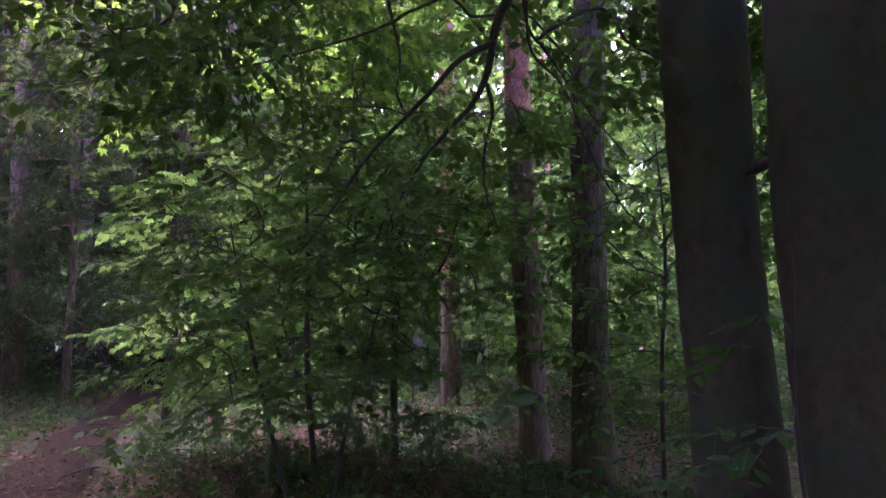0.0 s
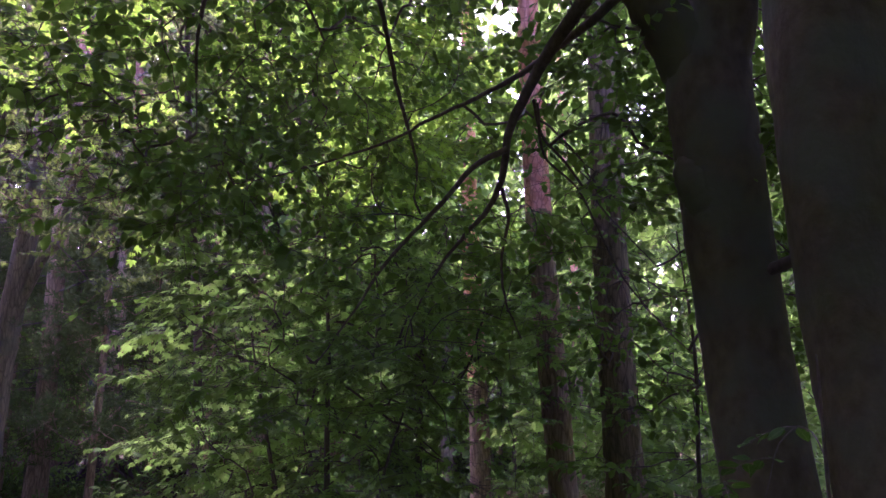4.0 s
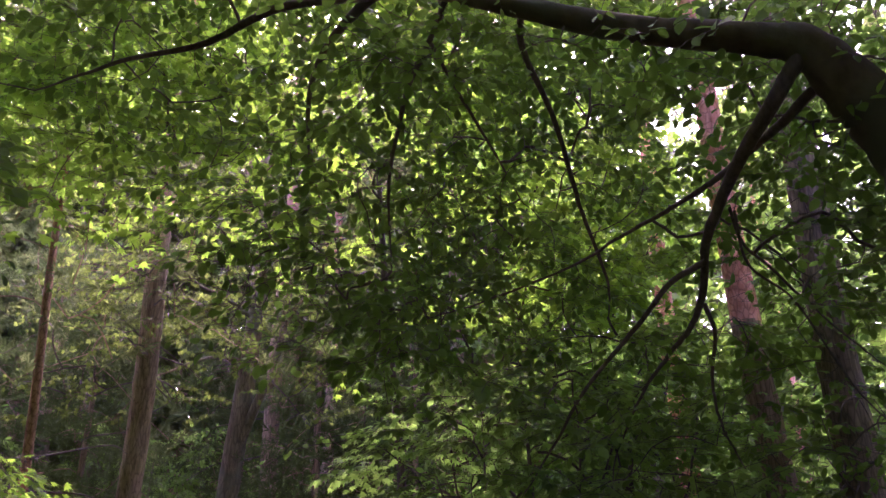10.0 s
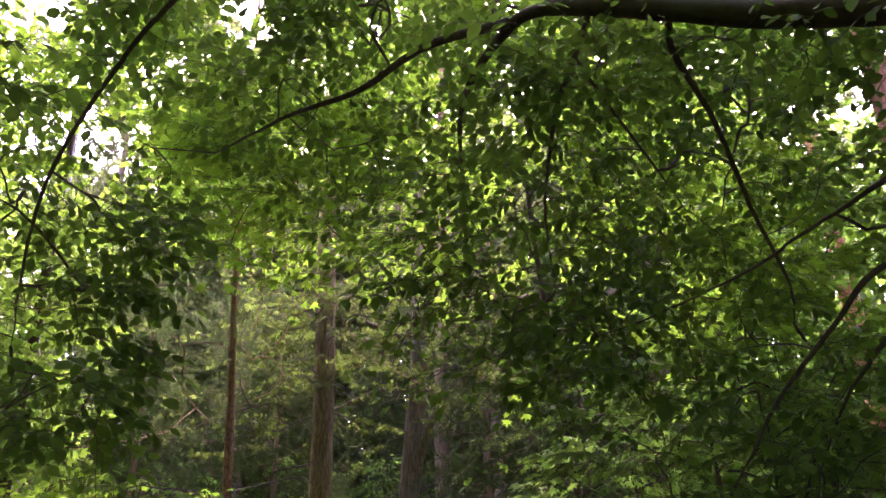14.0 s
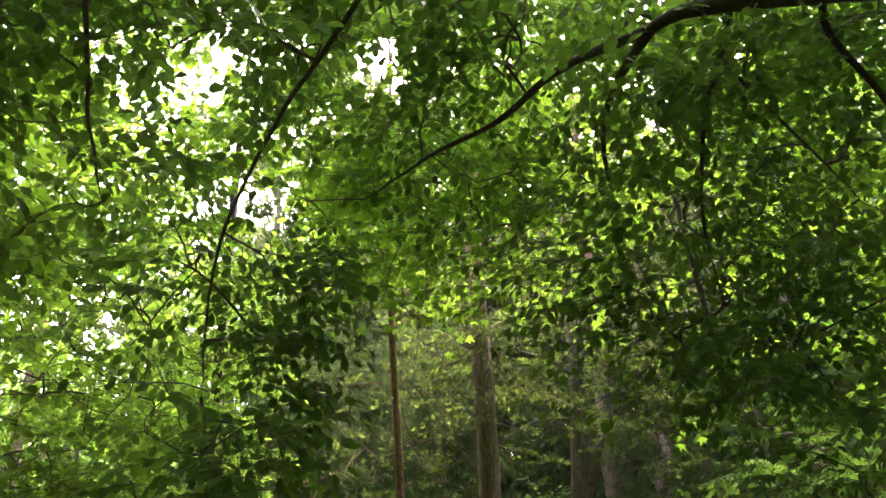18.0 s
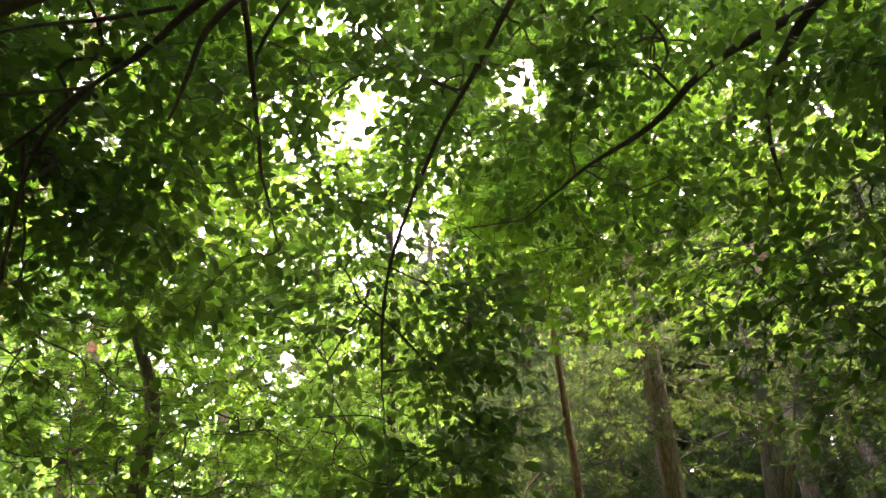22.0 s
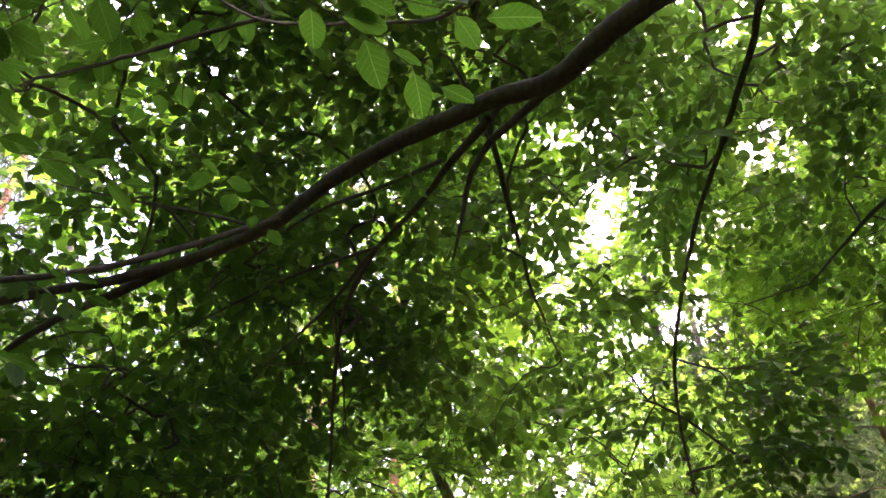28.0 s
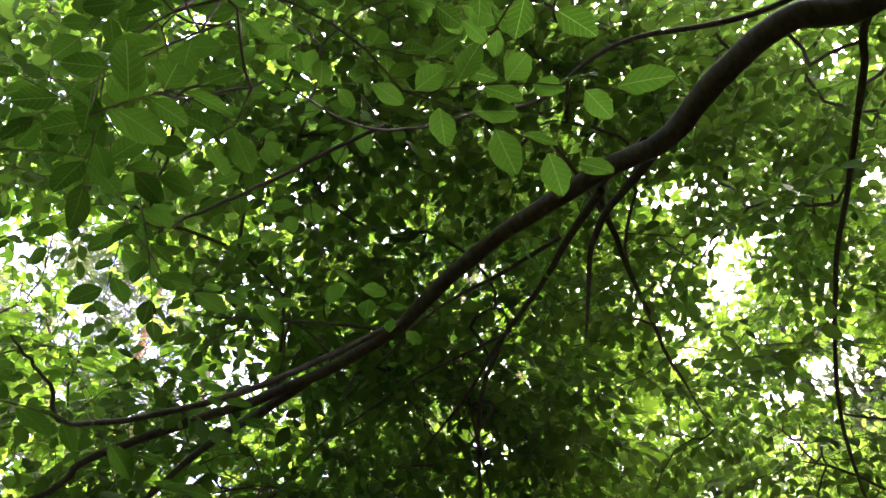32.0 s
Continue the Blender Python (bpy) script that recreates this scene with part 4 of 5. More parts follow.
def pine(base, lean, height, radius, change, seed, label, crown=160, first=7.0, gaps=True, bark=None, upper_mat=None, dead=0):
    """Tall pine: plated lower trunk, orange upper trunk, a high crown of needle tufts."""
    rng = np.random.RandomState(seed)
    b, top = np.array(base, float), np.array(lean, float)
    at = lambda z: b + (top - b) * z / top[2] + np.array([0.03 * math.sin(z * 0.9 + seed), 0.03 * math.cos(z * 0.7 + seed), 0])
    zs = np.linspace(-0.1, change, 8)
    tree = simple_trunk("pine_tree", label, "tree", base, [at(z) for z in zs], [radius * (1.25 if z < 0.1 else 1 - 0.35 * z / height) for z in zs], bark or PINE_BARK, seed, upper_mat=upper_mat,
                        upper=([at(z) for z in np.linspace(change - 0.02, height, 9)], [radius * (1 - 0.35 * change / height) * 1.01 * (1 - 0.75 * q) for q in np.linspace(0, 1, 9)]))
    for i in range(dead):
        z, a, ln = rng.uniform(1.6, min(first, 6.5)), rng.rand() * 2 * math.pi, rng.uniform(0.6, 1.9)
        way = np.array([math.cos(a), math.sin(a), rng.uniform(-0.25, 0.15)])
        bent = np.array([-way[1], way[0], 0]) * rng.uniform(-0.2, 0.2)
        limb("dead_branch", [at(z), at(z) + way * ln * 0.35 + bent * 0.5, at(z) + (way + bent) * ln * 0.7, at(z) + way * ln + [0, 0, -0.12 * ln]], [0.018, 0.013, 0.009, 0.003], TWIG_BARK, tree, 5, 0.0, per=4, seed=seed * 50 + i, wobble=0.006)
    tips = []
    sk = np.array([at(z) for z in np.linspace(first, height, 40)])
    for i in range(crown):
        z = first + (height - first) * rng.rand() ** 0.8
        a, r = rng.rand() * 2 * math.pi, (0.5 + 2.2 * rng.rand()) * (1.1 - 0.7 * (z - first) / (height - first))
        tips.append(at(z) + np.array([math.cos(a) * r, math.sin(a) * r, 0.2 * r * rng.randn()]))
    tips = np.array(tips)
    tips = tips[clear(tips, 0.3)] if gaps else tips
    wood, ways = grow(sk, tips, rng, step=0.5, thick=0.008)
    tagged(mesh_object("branchwork", wood[0] - b, wood[1], PINE_BARK, tree), kind="stuff")
    many = np.repeat(tips, 5, axis=0) + rng.randn(len(tips) * 5, 3) * [0.28, 0.28, 0.14]
    foliage(tree, many, np.repeat(ways, 5, axis=0), TUFTS, NEEDLE, rng, (0.9, 1.6), (-0.2, 0.9), 1.2, 0.5, "needle_foliage", False)
    return tree


pine((0.09, 10.96, 0), (0.0, 10.5, 17), 17, 0.15, 2.0, 101, "slender pine with reddish flaking bark")
pine((0.93, 7.85, 0), (0.35, 6.7, 17), 17, 0.15, 3.6, 102, "pine with purple-grey plated bark and bright orange upper trunk")
pine((1.38, 6.95, 0), (1.5, 6.9, 18), 18, 0.175, 9.0, 103, "straight pine with dark furrowed grey bark", bark=DARK_PINE_BARK)
pine((2.2, 15.5, 0), (2.0, 15.0, 17), 17, 0.10, 3.0, 104, "thin far pine with orange bark")
pine((-7.45, 9.1, 0), (-6.4, 7.9, 15), 15, 0.17, 6.5, 105, "leaning pine with grey-brown plated bark", first=9, dead=18, upper_mat=RED_BARK)
pine((-7.65, 7.55, 0), (-7.0, 6.5, 11), 11, 0.07, 0.9, 106, "young red-barked pine with thin side branches", 120, 3.0, upper_mat=RED_BARK, dead=14)
pine((-7.6, 13.05, 0), (-7.2, 12.9, 16), 16, 0.17, 8.0, 107, "dark pine trunk behind the oak", dead=16, upper_mat=RED_BARK)
pine((-8.4, 17.3, 0), (-8.1, 16.9, 16), 16, 0.17, 8.0, 108, "dark pine trunk in the shade of the wood", dead=12, upper_mat=RED_BARK)
pine((-13.4, 1.95, 0), (-11.6, 1.6, 16), 16, 0.13, 6.0, 109, "pine with red-brown bark behind the bright understorey")
pine((-13.0, 0.0, 0), (-10.6, 0.8, 16), 16, 0.15, 3.5, 110, "leaning pine with bright orange bark")
pine((-12.6, -1.05, 0), (-11.0, -1.3, 16), 16, 0.12, 9.0, 111, "dark slender pine trunk", bark=DARK_PINE_BARK)


def build_oak():
    rng = np.random.RandomState(21)
    tree = thing("oak_tree", (-7.15, 10.95, 0), "knotty grey oak with crooked limbs and yellow-green young leaves", "tree")
    limb("trunk", [(-7.15, 10.95, -0.1), (-7.09, 10.91, 1.06), (-7.01, 10.94, 2.56), (-6.79, 10.84, 4.15), (-6.55, 10.6, 5.7), (-6.5, 10.4, 8.5), (-6.3, 10.3, 11)], [0.25, 0.20, 0.175, 0.155, 0.13, 0.08, 0.03], OAK_BARK, tree, 14, 0.16, seed=3)
    sk = []
    for i, (p, r) in enumerate([
            ([(-6.95, 10.9, 2.9), (-6.52, 10.89, 3.92), (-6.29, 10.94, 4.29), (-6.05, 10.73, 5.5), (-5.83, 10.71, 6.3)], [0.085, 0.075, 0.068, 0.05, 0.02]),
            ([(-6.7, 10.8, 4.6), (-7.3, 10.3, 5.3), (-7.9, 9.9, 5.6), (-8.6, 9.6, 6.2)], [0.09, 0.06, 0.04, 0.015]),
            ([(-6.6, 10.7, 5.2), (-6.1, 10.2, 6.2), (-5.3, 10.0, 6.8)], [0.08, 0.05, 0.015]),
            ([(-6.63, 10.65, 5.16), (-6.86, 10.13, 5.44), (-7.09, 9.71, 5.57), (-7.25, 9.28, 5.78)], [0.045, 0.036, 0.026, 0.010]),
            ([(-6.44, 11.00, 4.04), (-6.15, 10.82, 4.84), (-5.84, 10.69, 5.35), (-5.30, 10.72, 5.62), (-4.89, 10.75, 5.70)], [0.05, 0.045, 0.036, 0.024, 0.010]),
            ([(-6.80, 10.75, 4.51), (-7.11, 10.19, 4.46), (-7.38, 9.76, 4.23), (-7.68, 9.28, 4.00)], [0.03, 0.025, 0.018, 0.007])]):
        ob, c = limb("branch", p, r, OAK_BARK, tree, 8, 0.15, seed=60 + i, wobble=0.01)
        sk.append(c)
    sk.append(spline([(-6.55, 10.6, 5.7), (-6.5, 10.4, 8.5), (-6.3, 10.3, 11)], 8))
    tips = np.vstack([scatter(rng, 200, (22, 45), (14, 28), (11, 14)), scatter(rng, 64, (25, 48), (8, 17), (11.5, 13.0)), scatter(rng, 110, (18, 43), (29, 48), (11, 15), margin=0.9)])
    wood, ways = grow(np.vstack(sk), tips, rng, step=0.4, thick=0.006)
    tagged(mesh_object("branchwork", wood[0] - np.array(tree.location), wood[1], TWIG_BARK, tree), kind="stuff")
    foliage(tree, tips, ways, OAK_SPRAYS, OAK_LEAF, rng, (0.9, 1.4), (-0.3, 0.4), 0.7, 0.5)


build_oak()


def broadleaf(name, base, trunk, radii, bark, tips, templates, leaf, seed, label, category="tree", scale=(0.8, 1.25), thick=0.004, extra=(), sides=10, skeleton_from=0.3, droop=(-0.35, 0.15)):
    """A tree or sapling with its own trunk (and more stems), side branches grown to the tips and leaf sprays."""
    rng = np.random.RandomState(seed)
    tree = thing(name, base, label, category)
    sk = []
    for i, (p, r) in enumerate([(trunk, radii), *extra]):
        ob, c = limb("trunk" if i == 0 else "stem", p, r, bark, tree, sides, 0.1, seed=seed + i)
        sk.append(c[int(len(c) * skeleton_from):])
    wood, ways = grow(np.vstack(sk), tips, rng, thick=thick)
    tagged(mesh_object("branchwork", wood[0] - np.array(base), wood[1], TWIG_BARK, tree), kind="stuff")
    foliage(tree, tips, ways, templates, leaf, rng, scale, droop)
    return tree


broadleaf("maple_tree", (-1.03, 6.2, 0), [(-1.03, 6.2, -0.05), (-1.15, 6.3, 1.0), (-1.2, 6.5, 2.2), (-1.3, 6.6, 3.6)], [0.03, 0.025, 0.018, 0.006], TWIG_BARK,
          scatter(R(31), 380, (-5, 21), (-9, 13), (5.4, 8.6), [[.0, .4, .8, .4], [.12, .7, 1, .7], [.3, .8, 1, .7], [.2, .8, .8, .3]]), FINE_SPRAYS, MAPLE_LEAF, 31,
          "young maple with several thin stems and layered green leaves",
          extra=[([(-1.25, 6.1, -0.05), (-1.6, 6.3, 1.1), (-2.0, 6.8, 2.4)], [0.025, 0.018, 0.006]), ([(-0.9, 6.0, -0.05), (-0.7, 6.2, 1.0), (-0.4, 6.6, 2.0)], [0.018, 0.014, 0.005])])
broadleaf("maple_tree", (-3.2, 8.6, 0), [(-3.2, 8.6, -0.05), (-3.1, 8.5, 2.0), (-3.3, 8.4, 4.5), (-3.4, 8.2, 7.0), (-3.5, 8.2, 9.5)], [0.06, 0.05, 0.04, 0.03, 0.01], TWIG_BARK,
          scatter(R(32), 1060, (-2, 52), (10, 46), (7.6, 10.5), [[.4, .0, .0, .0], [.8, .2, .0, .0], [1, .8, .5, .5], [1, 1, 1, .8], [.8, .9, 1, .8]], 1.0, clump=0.42), MAPLE_SPRAYS, BRIGHT_LEAF, 32,
          "tall young maple with bright light-filled green leaves", scale=(1.0, 1.5))
broadleaf("hornbeam_tree", (-9.0, -3.5, 0), [(-9.0, -3.5, -0.05), (-8.9, -3.3, 3.0), (-8.7, -3.2, 6.0), (-8.5, -3.0, 10.0)], [0.12, 0.10, 0.08, 0.02], OAK_BARK,
          scatter(R(36), 1050, (70, 142), (8, 58), (7.5, 10.0), [[.0, .7, .7, .6], [.15, .9, .9, .9], [.5, .9, .9, .9], [.7, .7, .9, .9], [.3, .3, .5, .5]], 0.9, clump=0.2), LEAFY_SPRAYS, BRIGHT_LEAF, 36,
          "hornbeam with sunlit green crown beyond the beech limbs", scale=(1.1, 1.7))
broadleaf("lime_tree", (5.5, 9.5, 0), [(5.5, 9.5, -0.05), (5.2, 9.3, 4.0), (4.6, 9.0, 8.0)], [0.12, 0.10, 0.03], OAK_BARK,
          scatter(R(37), 650, (-38, 4), (12, 42), (8.5, 12.0)), LEAFY_SPRAYS, MAPLE_LEAF, 37, "leafy green lime tree behind the pine trunks", scale=(1.0, 1.5))
broadleaf("aspen_tree", (-9.5, 5.6, 0), [(-9.5, 5.6, -0.05), (-9.2, 5.4, 4.0), (-8.8, 5.1, 8.0), (-8.4, 4.9, 12.0)], [0.08, 0.07, 0.05, 0.02], TWIG_BARK,
          scatter(R(38), 760, (44, 80), (24, 54), (8.5, 12.0), [[.3, .3, .3, .5], [.9, .9, .9, .8], [.5, .5, .5, .4]], 0.8, clump=0.15), OAK_SPRAYS, BRIGHT_LEAF, 38, "thin tree with airy yellow-green spring crown", scale=(1.3, 2.0))
broadleaf("beech_sapling", (1.81, 6.14, 0), [(1.81, 6.14, -0.05), (1.80, 6.12, 1.0), (1.84, 6.1, 2.0), (1.76, 6.05, 3.0)], [0.022, 0.018, 0.014, 0.005], TWIG_BARK,
          scatter(R(39), 60, (-22, -9), (-9, 9), (5.4, 7.0)), BEECH_SPRAYS, BEECH_LEAF, 39, "slender beech sapling between the pines and the old beech", "sapling", scale=(0.7, 1.0))
broadleaf("maple_sapling", (-0.49, 7.59, 0), [(-0.49, 7.59, -0.05), (-0.50, 7.6, 1.0), (-0.46, 7.6, 2.1), (-0.4, 7.6, 3.0)], [0.04, 0.034, 0.025, 0.008], TWIG_BARK,
          scatter(R(40), 40, (-8, 8), (0, 10), (6.8, 8.4)), FINE_SPRAYS, MAPLE_LEAF, 40, "small maple with straight grey stem and layered leaves", "sapling")
broadleaf("maple_sapling", (-6.4, 5.1, 0), [(-6.4, 5.1, -0.05), (-6.42, 5.05, 1.0), (-6.3, 5.0, 2.0), (-6.35, 5.1, 2.6)], [0.025, 0.02, 0.014, 0.005], TWIG_BARK,
          scatter(R(46), 55, (46, 56), (0, 7), (7.2, 8.8)), FINE_SPRAYS, BRIGHT_LEAF, 46, "low maple sapling with bright layered leaves under the beech", "sapling")
broadleaf("hazel_shrub", (4.2, 11.5, 0), [(4.2, 11.5, -0.05), (4.0, 11.3, 1.5), (3.8, 11.2, 4.0)], [0.05, 0.04, 0.01], TWIG_BARK,
          scatter(R(33), 420, (-30, -4), (-5, 18), (9.5, 13)), LEAFY_SPRAYS, MAPLE_LEAF, 33, "green understorey shrub behind the pine trunks", "shrub", (1.1, 1.7))
# two hazels added behind the camera, never in view, to dim the trunks' near sides
broadleaf("hazel_shrub", (4.0, -8.0, 0), [(4.0, -8.0, -0.05), (3.9, -7.9, 2.0), (3.6, -7.8, 4.5)], [0.05, 0.04, 0.01], TWIG_BARK,
          scatter(R(42), 420, (185, 290), (-6, 30), (8.0, 12.0)), COARSE_SPRAYS, MAPLE_LEAF, 42, "dense green hazel added out of view behind the camera to block light", "shrub", (0.85, 1.35))
broadleaf("hazel_shrub", (-3.0, -9.5, 0), [(-3.0, -9.5, -0.05), (-3.1, -9.4, 2.0), (-3.0, -9.2, 4.5)], [0.05, 0.04, 0.01], TWIG_BARK,
          scatter(R(43), 320, (130, 190), (-6, 28), (8.5, 12.0)), COARSE_SPRAYS, MAPLE_LEAF, 43, "dense green hazel added out of view behind the camera to block light", "shrub", (0.85, 1.35))
pine((-11.8, -5.6, 0), (-11.4, -5.4, 15), 15, 0.14, 5.0, 112, "pale feathery pine beyond the beech twigs", 700, 4.5, gaps=False)
broadleaf("rowan_tree", (-10.0, 2.3, 0), [(-10.1, 2.3, -0.05), (-9.95, 2.25, 2.5), (-9.75, 2.19, 3.54), (-9.58, 2.18, 4.26), (-9.49, 2.07, 4.66), (-9.37, 1.79, 5.18), (-9.26, 1.57, 5.8), (-9.3, 1.3, 7.5)], [0.14, 0.12, 0.11, 0.10, 0.085, 0.06, 0.05, 0.015], OAK_BARK,
          scatter(R(34), 860, (57, 86), (3, 27), (9.3, 12.2), [[.4, 1, 1, .5], [.5, 1, 1, .6], [.4, .6, .8, .7]], 0.2), OAK_SPRAYS, SPRING_LEAF, 34, "crooked dark tree with bright yellow-green spring leaves", "tree", (1.1, 1.7))
broadleaf("birch_tree", (-13.4, 8.0, 0), [(-13.4, 8.0, -0.05), (-12.4, 7.4, 3.5), (-11.67, 6.88, 5.54), (-11.27, 6.65, 6.9), (-10.76, 6.29, 8.25), (-10.4, 6.0, 12)], [0.12, 0.10, 0.085, 0.08, 0.07, 0.02], BIRCH_BARK,
          scatter(R(35), 300, (55, 82), (12, 36), (11.5, 15), None, 0.8), FAR_SPRAYS, BRIGHT_LEAF, 35, "slender pale birch with light green crown", "tree", (0.5, 0.9))


def pine_thicket():
    """Low dense pines under the oak's crown."""
    rng = R(44)
    for k, (x, y, h) in enumerate([(-6.2, 12.2, 6.0), (-9.6, 10.4, 6.5), (-10.6, 8.2, 7.0), (-8.6, 13.6, 7.0), (-11.6, 11.2, 7.5), (-5.0, 14.0, 6.5), (-12.2, 9.0, 6.5)]):
        tree = thing("young_pine", (x, y, 0), "dense young pine with dull green needles and thin dead lower twigs", "tree", "young pines under the oak")
        limb("trunk", [(x, y, -0.1), (x + 0.1, y, h * 0.5), (x, y + 0.1, h)], [0.07, 0.05, 0.012], PINE_BARK, tree, 8, 0.1, seed=200 + k)
        n = 110
        z = 0.8 + (h - 0.8) * rng.rand(n)
        r = (0.3 + 1.5 * rng.rand(n)) * (1.15 - 0.8 * z / h)
        a = rng.rand(n) * 6.283
        tips = np.stack([x + np.cos(a) * r, y + np.sin(a) * r, z], -1)
        wood, ways = grow(np.array([(x, y, q) for q in np.linspace(0.5, h, 30)]), tips, rng, step=0.5, thick=0.007)
        tagged(mesh_object("branchwork", wood[0] - np.array((x, y, 0)), wood[1], PINE_BARK, tree), kind="stuff")
        many = np.repeat(tips, 12, axis=0) + rng.randn(n * 12, 3) * [0.26, 0.26, 0.09]
        foliage(tree, many, np.repeat(ways, 12, axis=0), TUFTS, YOUNG_NEEDLE, rng, (0.8, 1.3), (-0.2, 0.9), 1.2, 0.5, "needle_foliage", False)


pine_thicket()


# ---- the wood behind ----
def build_backdrop():
    m, nodes, links, bsdf = material("distant_wood")
    coord = nodes.new("ShaderNodeTexCoord")
    tex = nodes.new("ShaderNodeTexNoise")
    tex.inputs["Scale"].default_value, tex.inputs["Detail"].default_value = 0.6, 10
    links.new(coord.outputs["Object"], tex.inputs["Vector"])
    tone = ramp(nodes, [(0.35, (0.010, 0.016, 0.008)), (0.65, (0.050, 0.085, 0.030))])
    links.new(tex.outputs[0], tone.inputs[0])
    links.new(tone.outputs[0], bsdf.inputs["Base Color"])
    bsdf.inputs["Roughness"].default_value = 1.0
    rng = R(61)
    n = 240
    a = np.linspace(0, 2 * math.pi, n, endpoint=False)
    top = 10 + 3 * np.sin(a * 17) + 2.5 * np.sin(a * 41 + 1) + rng.rand(n) * 3
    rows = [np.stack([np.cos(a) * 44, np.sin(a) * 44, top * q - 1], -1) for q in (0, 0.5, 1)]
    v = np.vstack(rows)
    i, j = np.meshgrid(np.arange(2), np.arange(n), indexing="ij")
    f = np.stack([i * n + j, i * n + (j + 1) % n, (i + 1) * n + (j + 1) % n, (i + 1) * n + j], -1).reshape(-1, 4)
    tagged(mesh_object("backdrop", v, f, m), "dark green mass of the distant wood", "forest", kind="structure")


build_backdrop()



def far_wood():
    rng = R(51)
    base = thing("far_pine", (0, 0, 0), "distant pine with bare dark trunk in the wood", "tree", "pines of the wood behind")
    limb("trunk", [(0, 0, -0.2), (0.05, 0, 5), (0, 0.1, 10), (0.1, 0, 16)], [0.19, 0.15, 0.12, 0.04], PINE_BARK, base, 8, 0.1, seed=9)
    tips = np.array([(math.cos(a) * r, math.sin(a) * r, z) for a, r, z in zip(rng.rand(64) * 6.28, 0.4 + 2.2 * rng.rand(64), 3 + 13 * rng.rand(64))])
    wood, ways = grow(np.array([(0, 0, z) for z in np.linspace(3, 16, 40)]), tips, rng, step=1.3, thick=0.01)
    tagged(mesh_object("branchwork", wood[0], wood[1], PINE_BARK, base), kind="stuff")
    many = np.repeat(tips, 4, axis=0) + rng.randn(len(tips) * 4, 3) * [0.4, 0.4, 0.2]
    foliage(base, many, np.repeat(ways, 4, axis=0), COARSE_TUFTS, NEEDLE, rng, (1.6, 2.6), (-0.2, 0.9), 1.2, 0.5, "needle_foliage", False)
    leafy = thing("far_broadleaf", (0, 0, 0), "distant broadleaf tree with dense green crown", "tree", "broadleaf trees of the wood behind")
    limb("trunk", [(0, 0, -0.2), (0.1, 0, 4), (0, 0.2, 9)], [0.14, 0.11, 0.03], OAK_BARK, leafy, 8, 0.1, seed=10)
    tips = np.array([(math.cos(a) * r, math.sin(a) * r, z) for a, r, z in zip(rng.rand(120) * 6.28, 0.3 + 2.6 * rng.rand(120) ** 0.7, 0.4 + 9.5 * rng.rand(120) ** 0.9)])
    wood, ways = grow(np.array([(0, 0, z) for z in np.linspace(0.6, 9, 40)]), tips, rng, step=1.3, thick=0.008)
    tagged(mesh_object("branchwork", wood[0], wood[1], OAK_BARK, leafy), kind="stuff")
    foliage(leafy, tips, ways, COARSE_SPRAYS, MAPLE_LEAF, rng, (0.8, 1.3), (-0.4, 0.3), 0.8, 0.5, wood=False)
    n = 0
    # set all round: those on the unseen side are added to block sky light
    while n < 290:
        a, d = radians(rng.uniform(-60, 300)), (math.sqrt(rng.uniform(15.5 ** 2, 26 ** 2)) if n % 2 else math.sqrt(rng.uniform(24 ** 2, 42 ** 2)))
        x, y = -math.sin(a) * d, math.cos(a) * d
        top = np.array([[x, y, 8.0]])
        az = math.degrees(a)
        if (58 < az < 82 and d < 16.5) or (16 < az < 58 and d < 21):
            continue
        src = base if rng.rand() < (0.75 if 12 < az < 56 else 0.35) else leafy
        s = rng.uniform(0.8, 1.25)
        c = copy_thing(src, pose(x, y, 0, 0, 0, rng.uniform(0, 360)))
        c.scale = (s, s, s)
        n += 1
    for i in range(56):
        a, d = radians(rng.uniform(6, 62)), rng.uniform(19, 34)
        c = copy_thing(base, pose(-math.sin(a) * d, math.cos(a) * d, 0, 0, 0, rng.uniform(0, 360)))
        s = rng.uniform(0.8, 1.2)
        c.scale = (s, s, s)
    for i in range(16):
        a, d = radians(rng.uniform(16, 60)), rng.uniform(15, 21)
        c = copy_thing(leafy, pose(-math.sin(a) * d, math.cos(a) * d, 0, 0, 0, rng.uniform(0, 360)))
        c["label"] = "leafy green sapling between the pine trunks"
        s = rng.uniform(0.28, 0.42)
        c.scale = (s, s, s)
    for i in range(70):
        a, d = radians(rng.uniform(-36, 26)), rng.uniform(17, 32)
        c = copy_thing(leafy, pose(-math.sin(a) * d, math.cos(a) * d, 0, 0, 0, rng.uniform(0, 360)))
        c["label"] = "low leafy shrub in the shade of the wood"
        s = rng.uniform(0.22, 0.42)
        c.scale = (s * 1.5, s * 1.5, s)
    for ob in (base, leafy):
        ob.location = (30 if ob is base else 26, -20, 0)


far_wood()


# ---- fallen wood ----
def build_brush_heap():
    heap = thing("brushwood_heap", (-8.6, 17.6, 0), "heap of grey dead branches leaning against a pine foot", "deadwood")
    rng = R(91)
    for i in range(26):
        a = rng.rand() * 6.28
        p0 = np.array([-8.6 + math.cos(a) * (0.6 + rng.rand()), 17.4 + math.sin(a) * 0.6, 0.02])
        p1 = np.array([-8.6 + 0.3 * rng.randn(), 17.4 + 0.3 * rng.randn(), 0.5 + 0.9 * rng.rand()])
        mid = (p0 + p1) / 2 + rng.randn(3) * 0.08
        limb("stick", [p0, mid, p1], [0.03, 0.024, 0.01], TWIG_BARK, heap, 6, 0.1, per=3, seed=300 + i)


build_brush_heap()


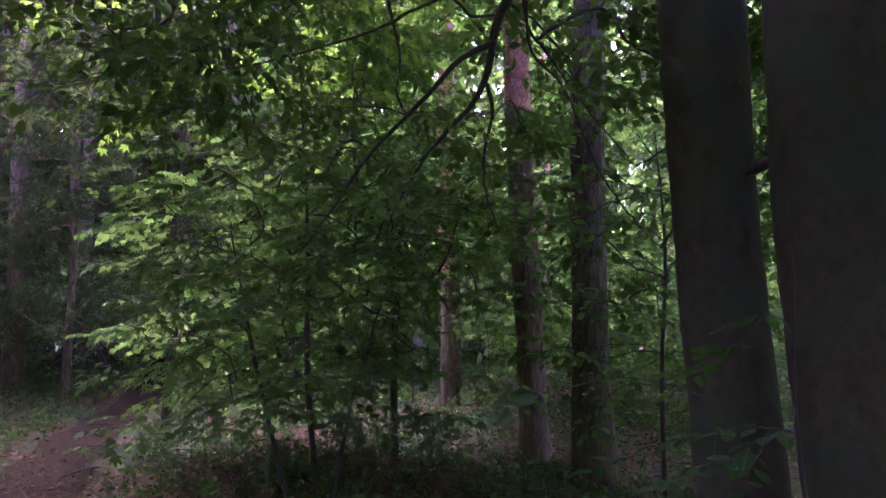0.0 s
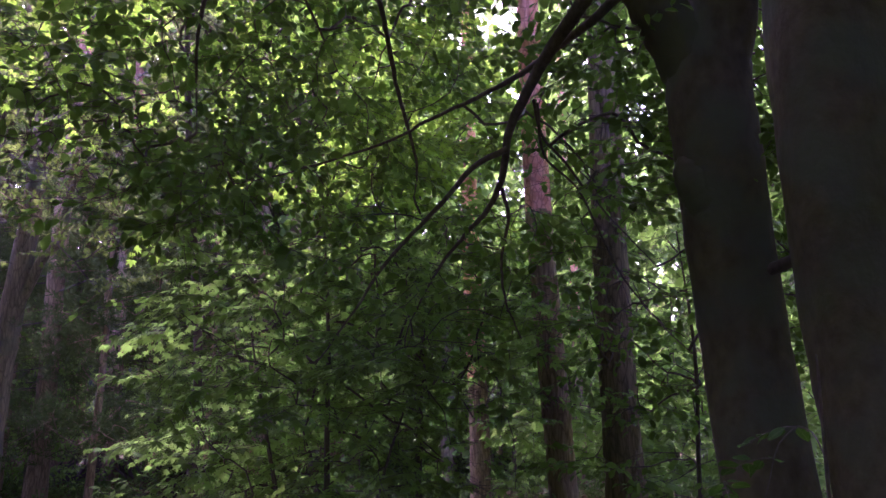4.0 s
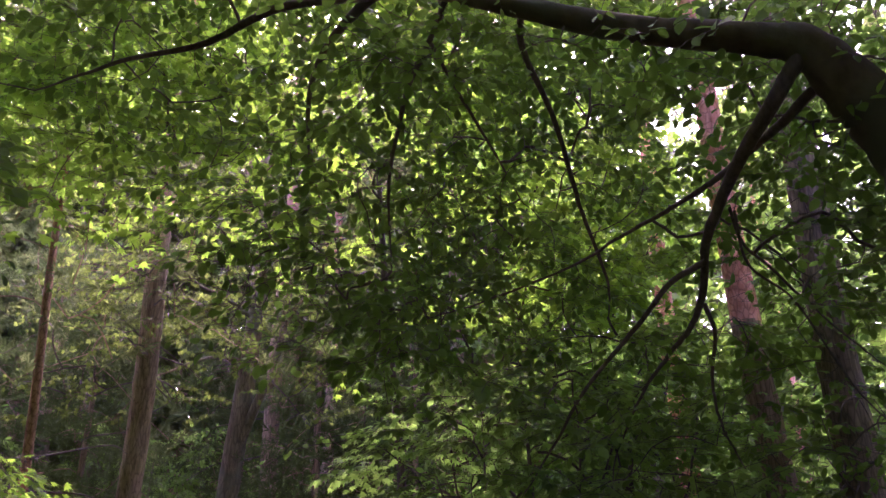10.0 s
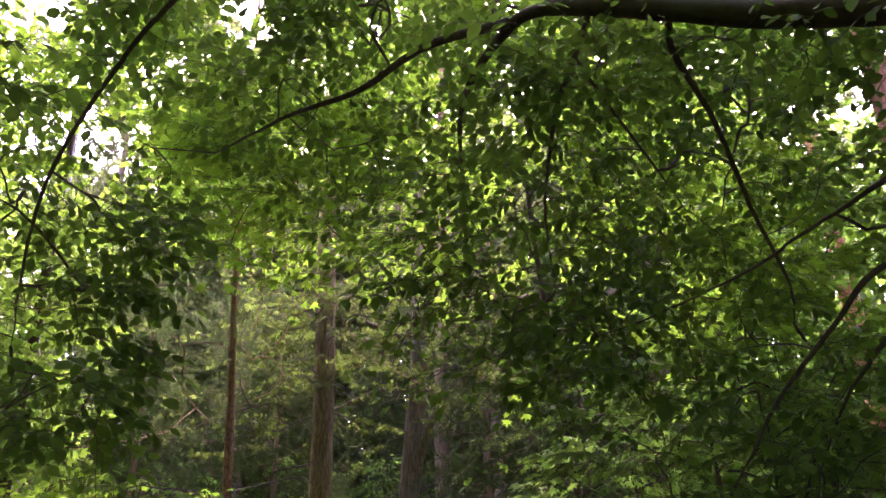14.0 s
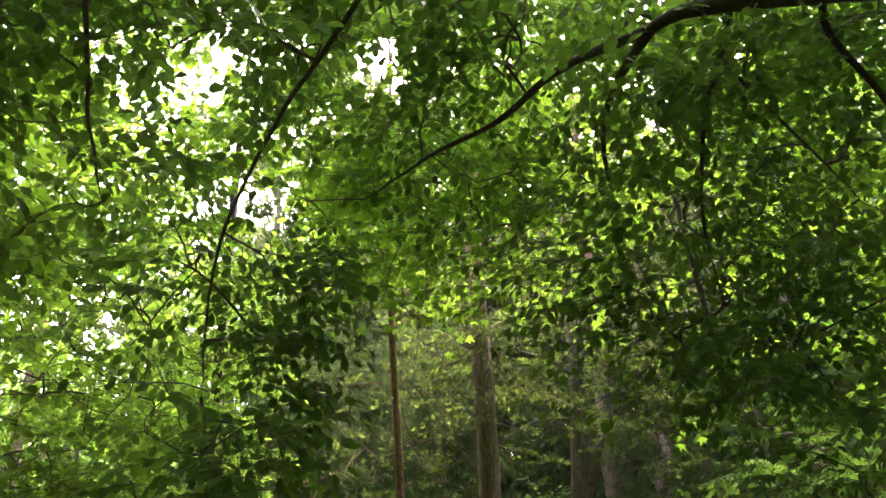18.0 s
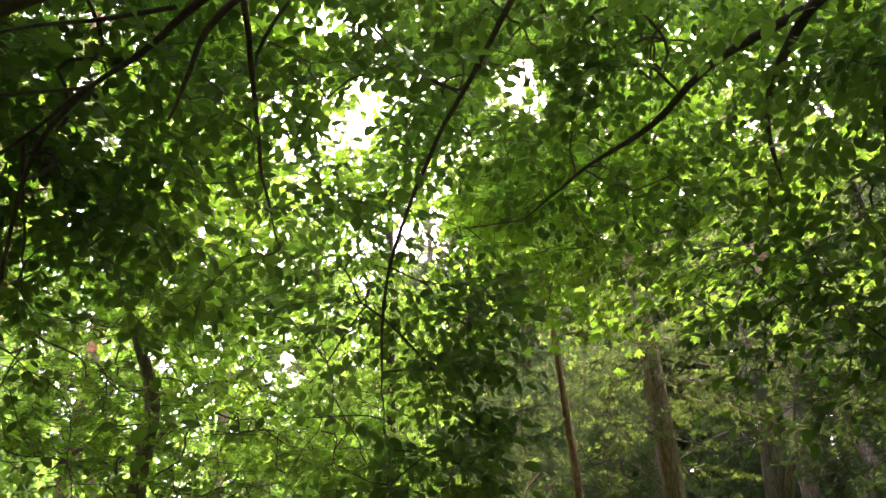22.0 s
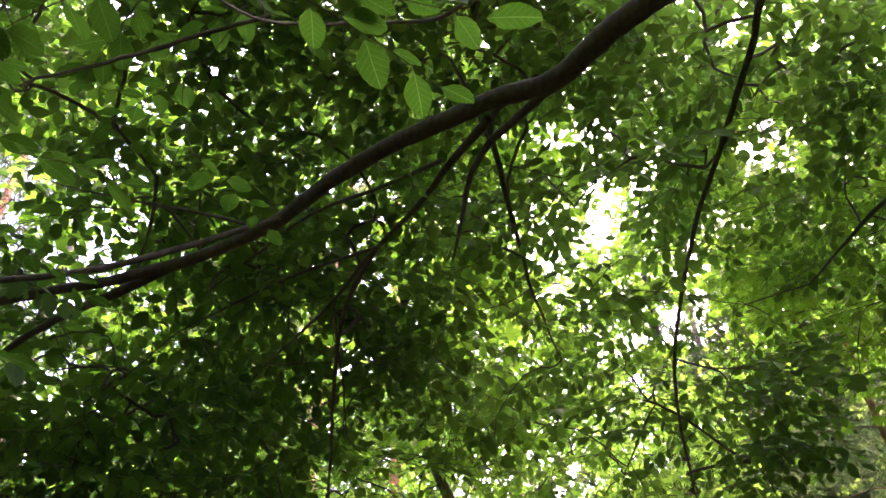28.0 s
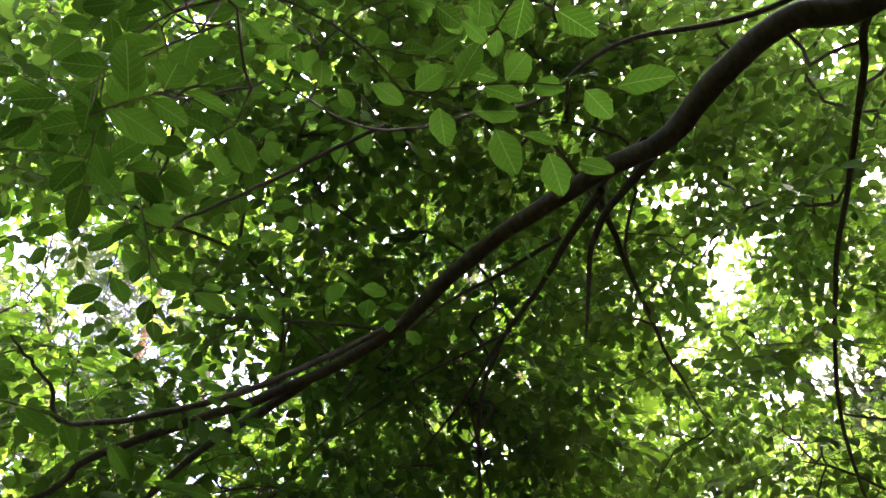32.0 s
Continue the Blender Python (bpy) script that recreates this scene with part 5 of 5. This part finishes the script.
def build_fallen_twigs():
    rng = R(92)
    for i in range(24):
        a, d = radians(rng.uniform(-26, 32)), rng.uniform(5.5, 11)
        x, y = -math.sin(a) * d, math.cos(a) * d
        t = thing("fallen_twig", (x, y, 0), "thin dry twig lying on the leaf litter", "deadwood", "dry twigs on the forest floor")
        w, ln = rng.rand() * 6.28, 0.3 + 0.6 * rng.rand()
        dx, dy = math.cos(w) * ln, math.sin(w) * ln
        z = [float(floor_height(np.array(x + dx * q), np.array(y + dy * q))) + 0.02 for q in (-0.5, 0, 0.5)]
        limb("wood", [(x - dx / 2, y - dy / 2, z[0]), (x + rng.randn() * 0.03, y + rng.randn() * 0.03, z[1] + 0.02), (x + dx / 2, y + dy / 2, z[2])], [0.011, 0.009, 0.004], TWIG_BARK, t, 6, 0.1, per=3, seed=400 + i)
        limb("side_twig", [(x, y, z[1] + 0.02), (x - dy * 0.12 + dx * 0.15, y + dx * 0.12 + dy * 0.15, z[1] + 0.05), (x - dy * 0.25 + dx * 0.3, y + dx * 0.25 + dy * 0.3, z[1] + 0.03)], [0.006, 0.005, 0.002], TWIG_BARK, t, 5, 0.1, per=3, seed=500 + i)


build_fallen_twigs()


# ---- forest floor growth ----
def build_floor_growth():
    rng = R(71)
    n = 30000
    a, d = np.radians(rng.uniform(-34, 40, n)), np.sqrt(rng.uniform(4.5 ** 2, 20 ** 2, n))
    ring = rng.uniform(0, 2 * math.pi, 9000), np.sqrt(rng.uniform(0.1, 40, 9000))
    a, d, n = np.concatenate([a, ring[0]]), np.concatenate([d, ring[1]]), n + 9000
    p = np.stack([-np.sin(a) * d, np.cos(a) * d, np.zeros(n)], -1)
    p = p[(np.abs(p[:, 0] + 0.28 * p[:, 1] + 1.6) > 0.5) | (rng.rand(n) < 0.3)]
    n = len(p)
    p[:, 2] = floor_height(p[:, 0], p[:, 1]) + 0.03
    v, f = placed(small_blade(0.052), p, turned(rng.rand(n) * 6.28, rng.randn(n) * 0.25, rng.randn(n) * 0.4), rng.uniform(0.7, 1.3, n))
    tagged(mesh_object("leaf_litter", v, f, DEAD_LEAF, smooth=False), "dry brown fallen leaves scattered over the forest floor", "leaves", kind="stuff")
    n = 9000
    a, d = np.radians(rng.uniform(-34, 40, n)), np.sqrt(rng.uniform(4.8 ** 2, 22 ** 2, n))
    p = np.stack([-np.sin(a) * d, np.cos(a) * d, np.zeros(n)], -1)
    off = np.abs(p[:, 0] + 0.28 * p[:, 1] + 1.6)
    p = p[off > 0.55]
    n = len(p)
    p[:, 2] = floor_height(p[:, 0], p[:, 1])
    herb = spray_template(small_blade, 0.16, 2, 3, 0.042, 90, 0.5)
    v, f = placed(herb[0], p, turned(rng.rand(n) * 6.28, rng.uniform(0.4, 1.4, n), rng.randn(n) * 0.4), rng.uniform(0.6, 1.5, n))
    tagged(mesh_object("ground_herbs", v, f, HERB_LEAF, smooth=False), "low green herbs and seedlings growing from the litter", "undergrowth", kind="stuff")


build_floor_growth()
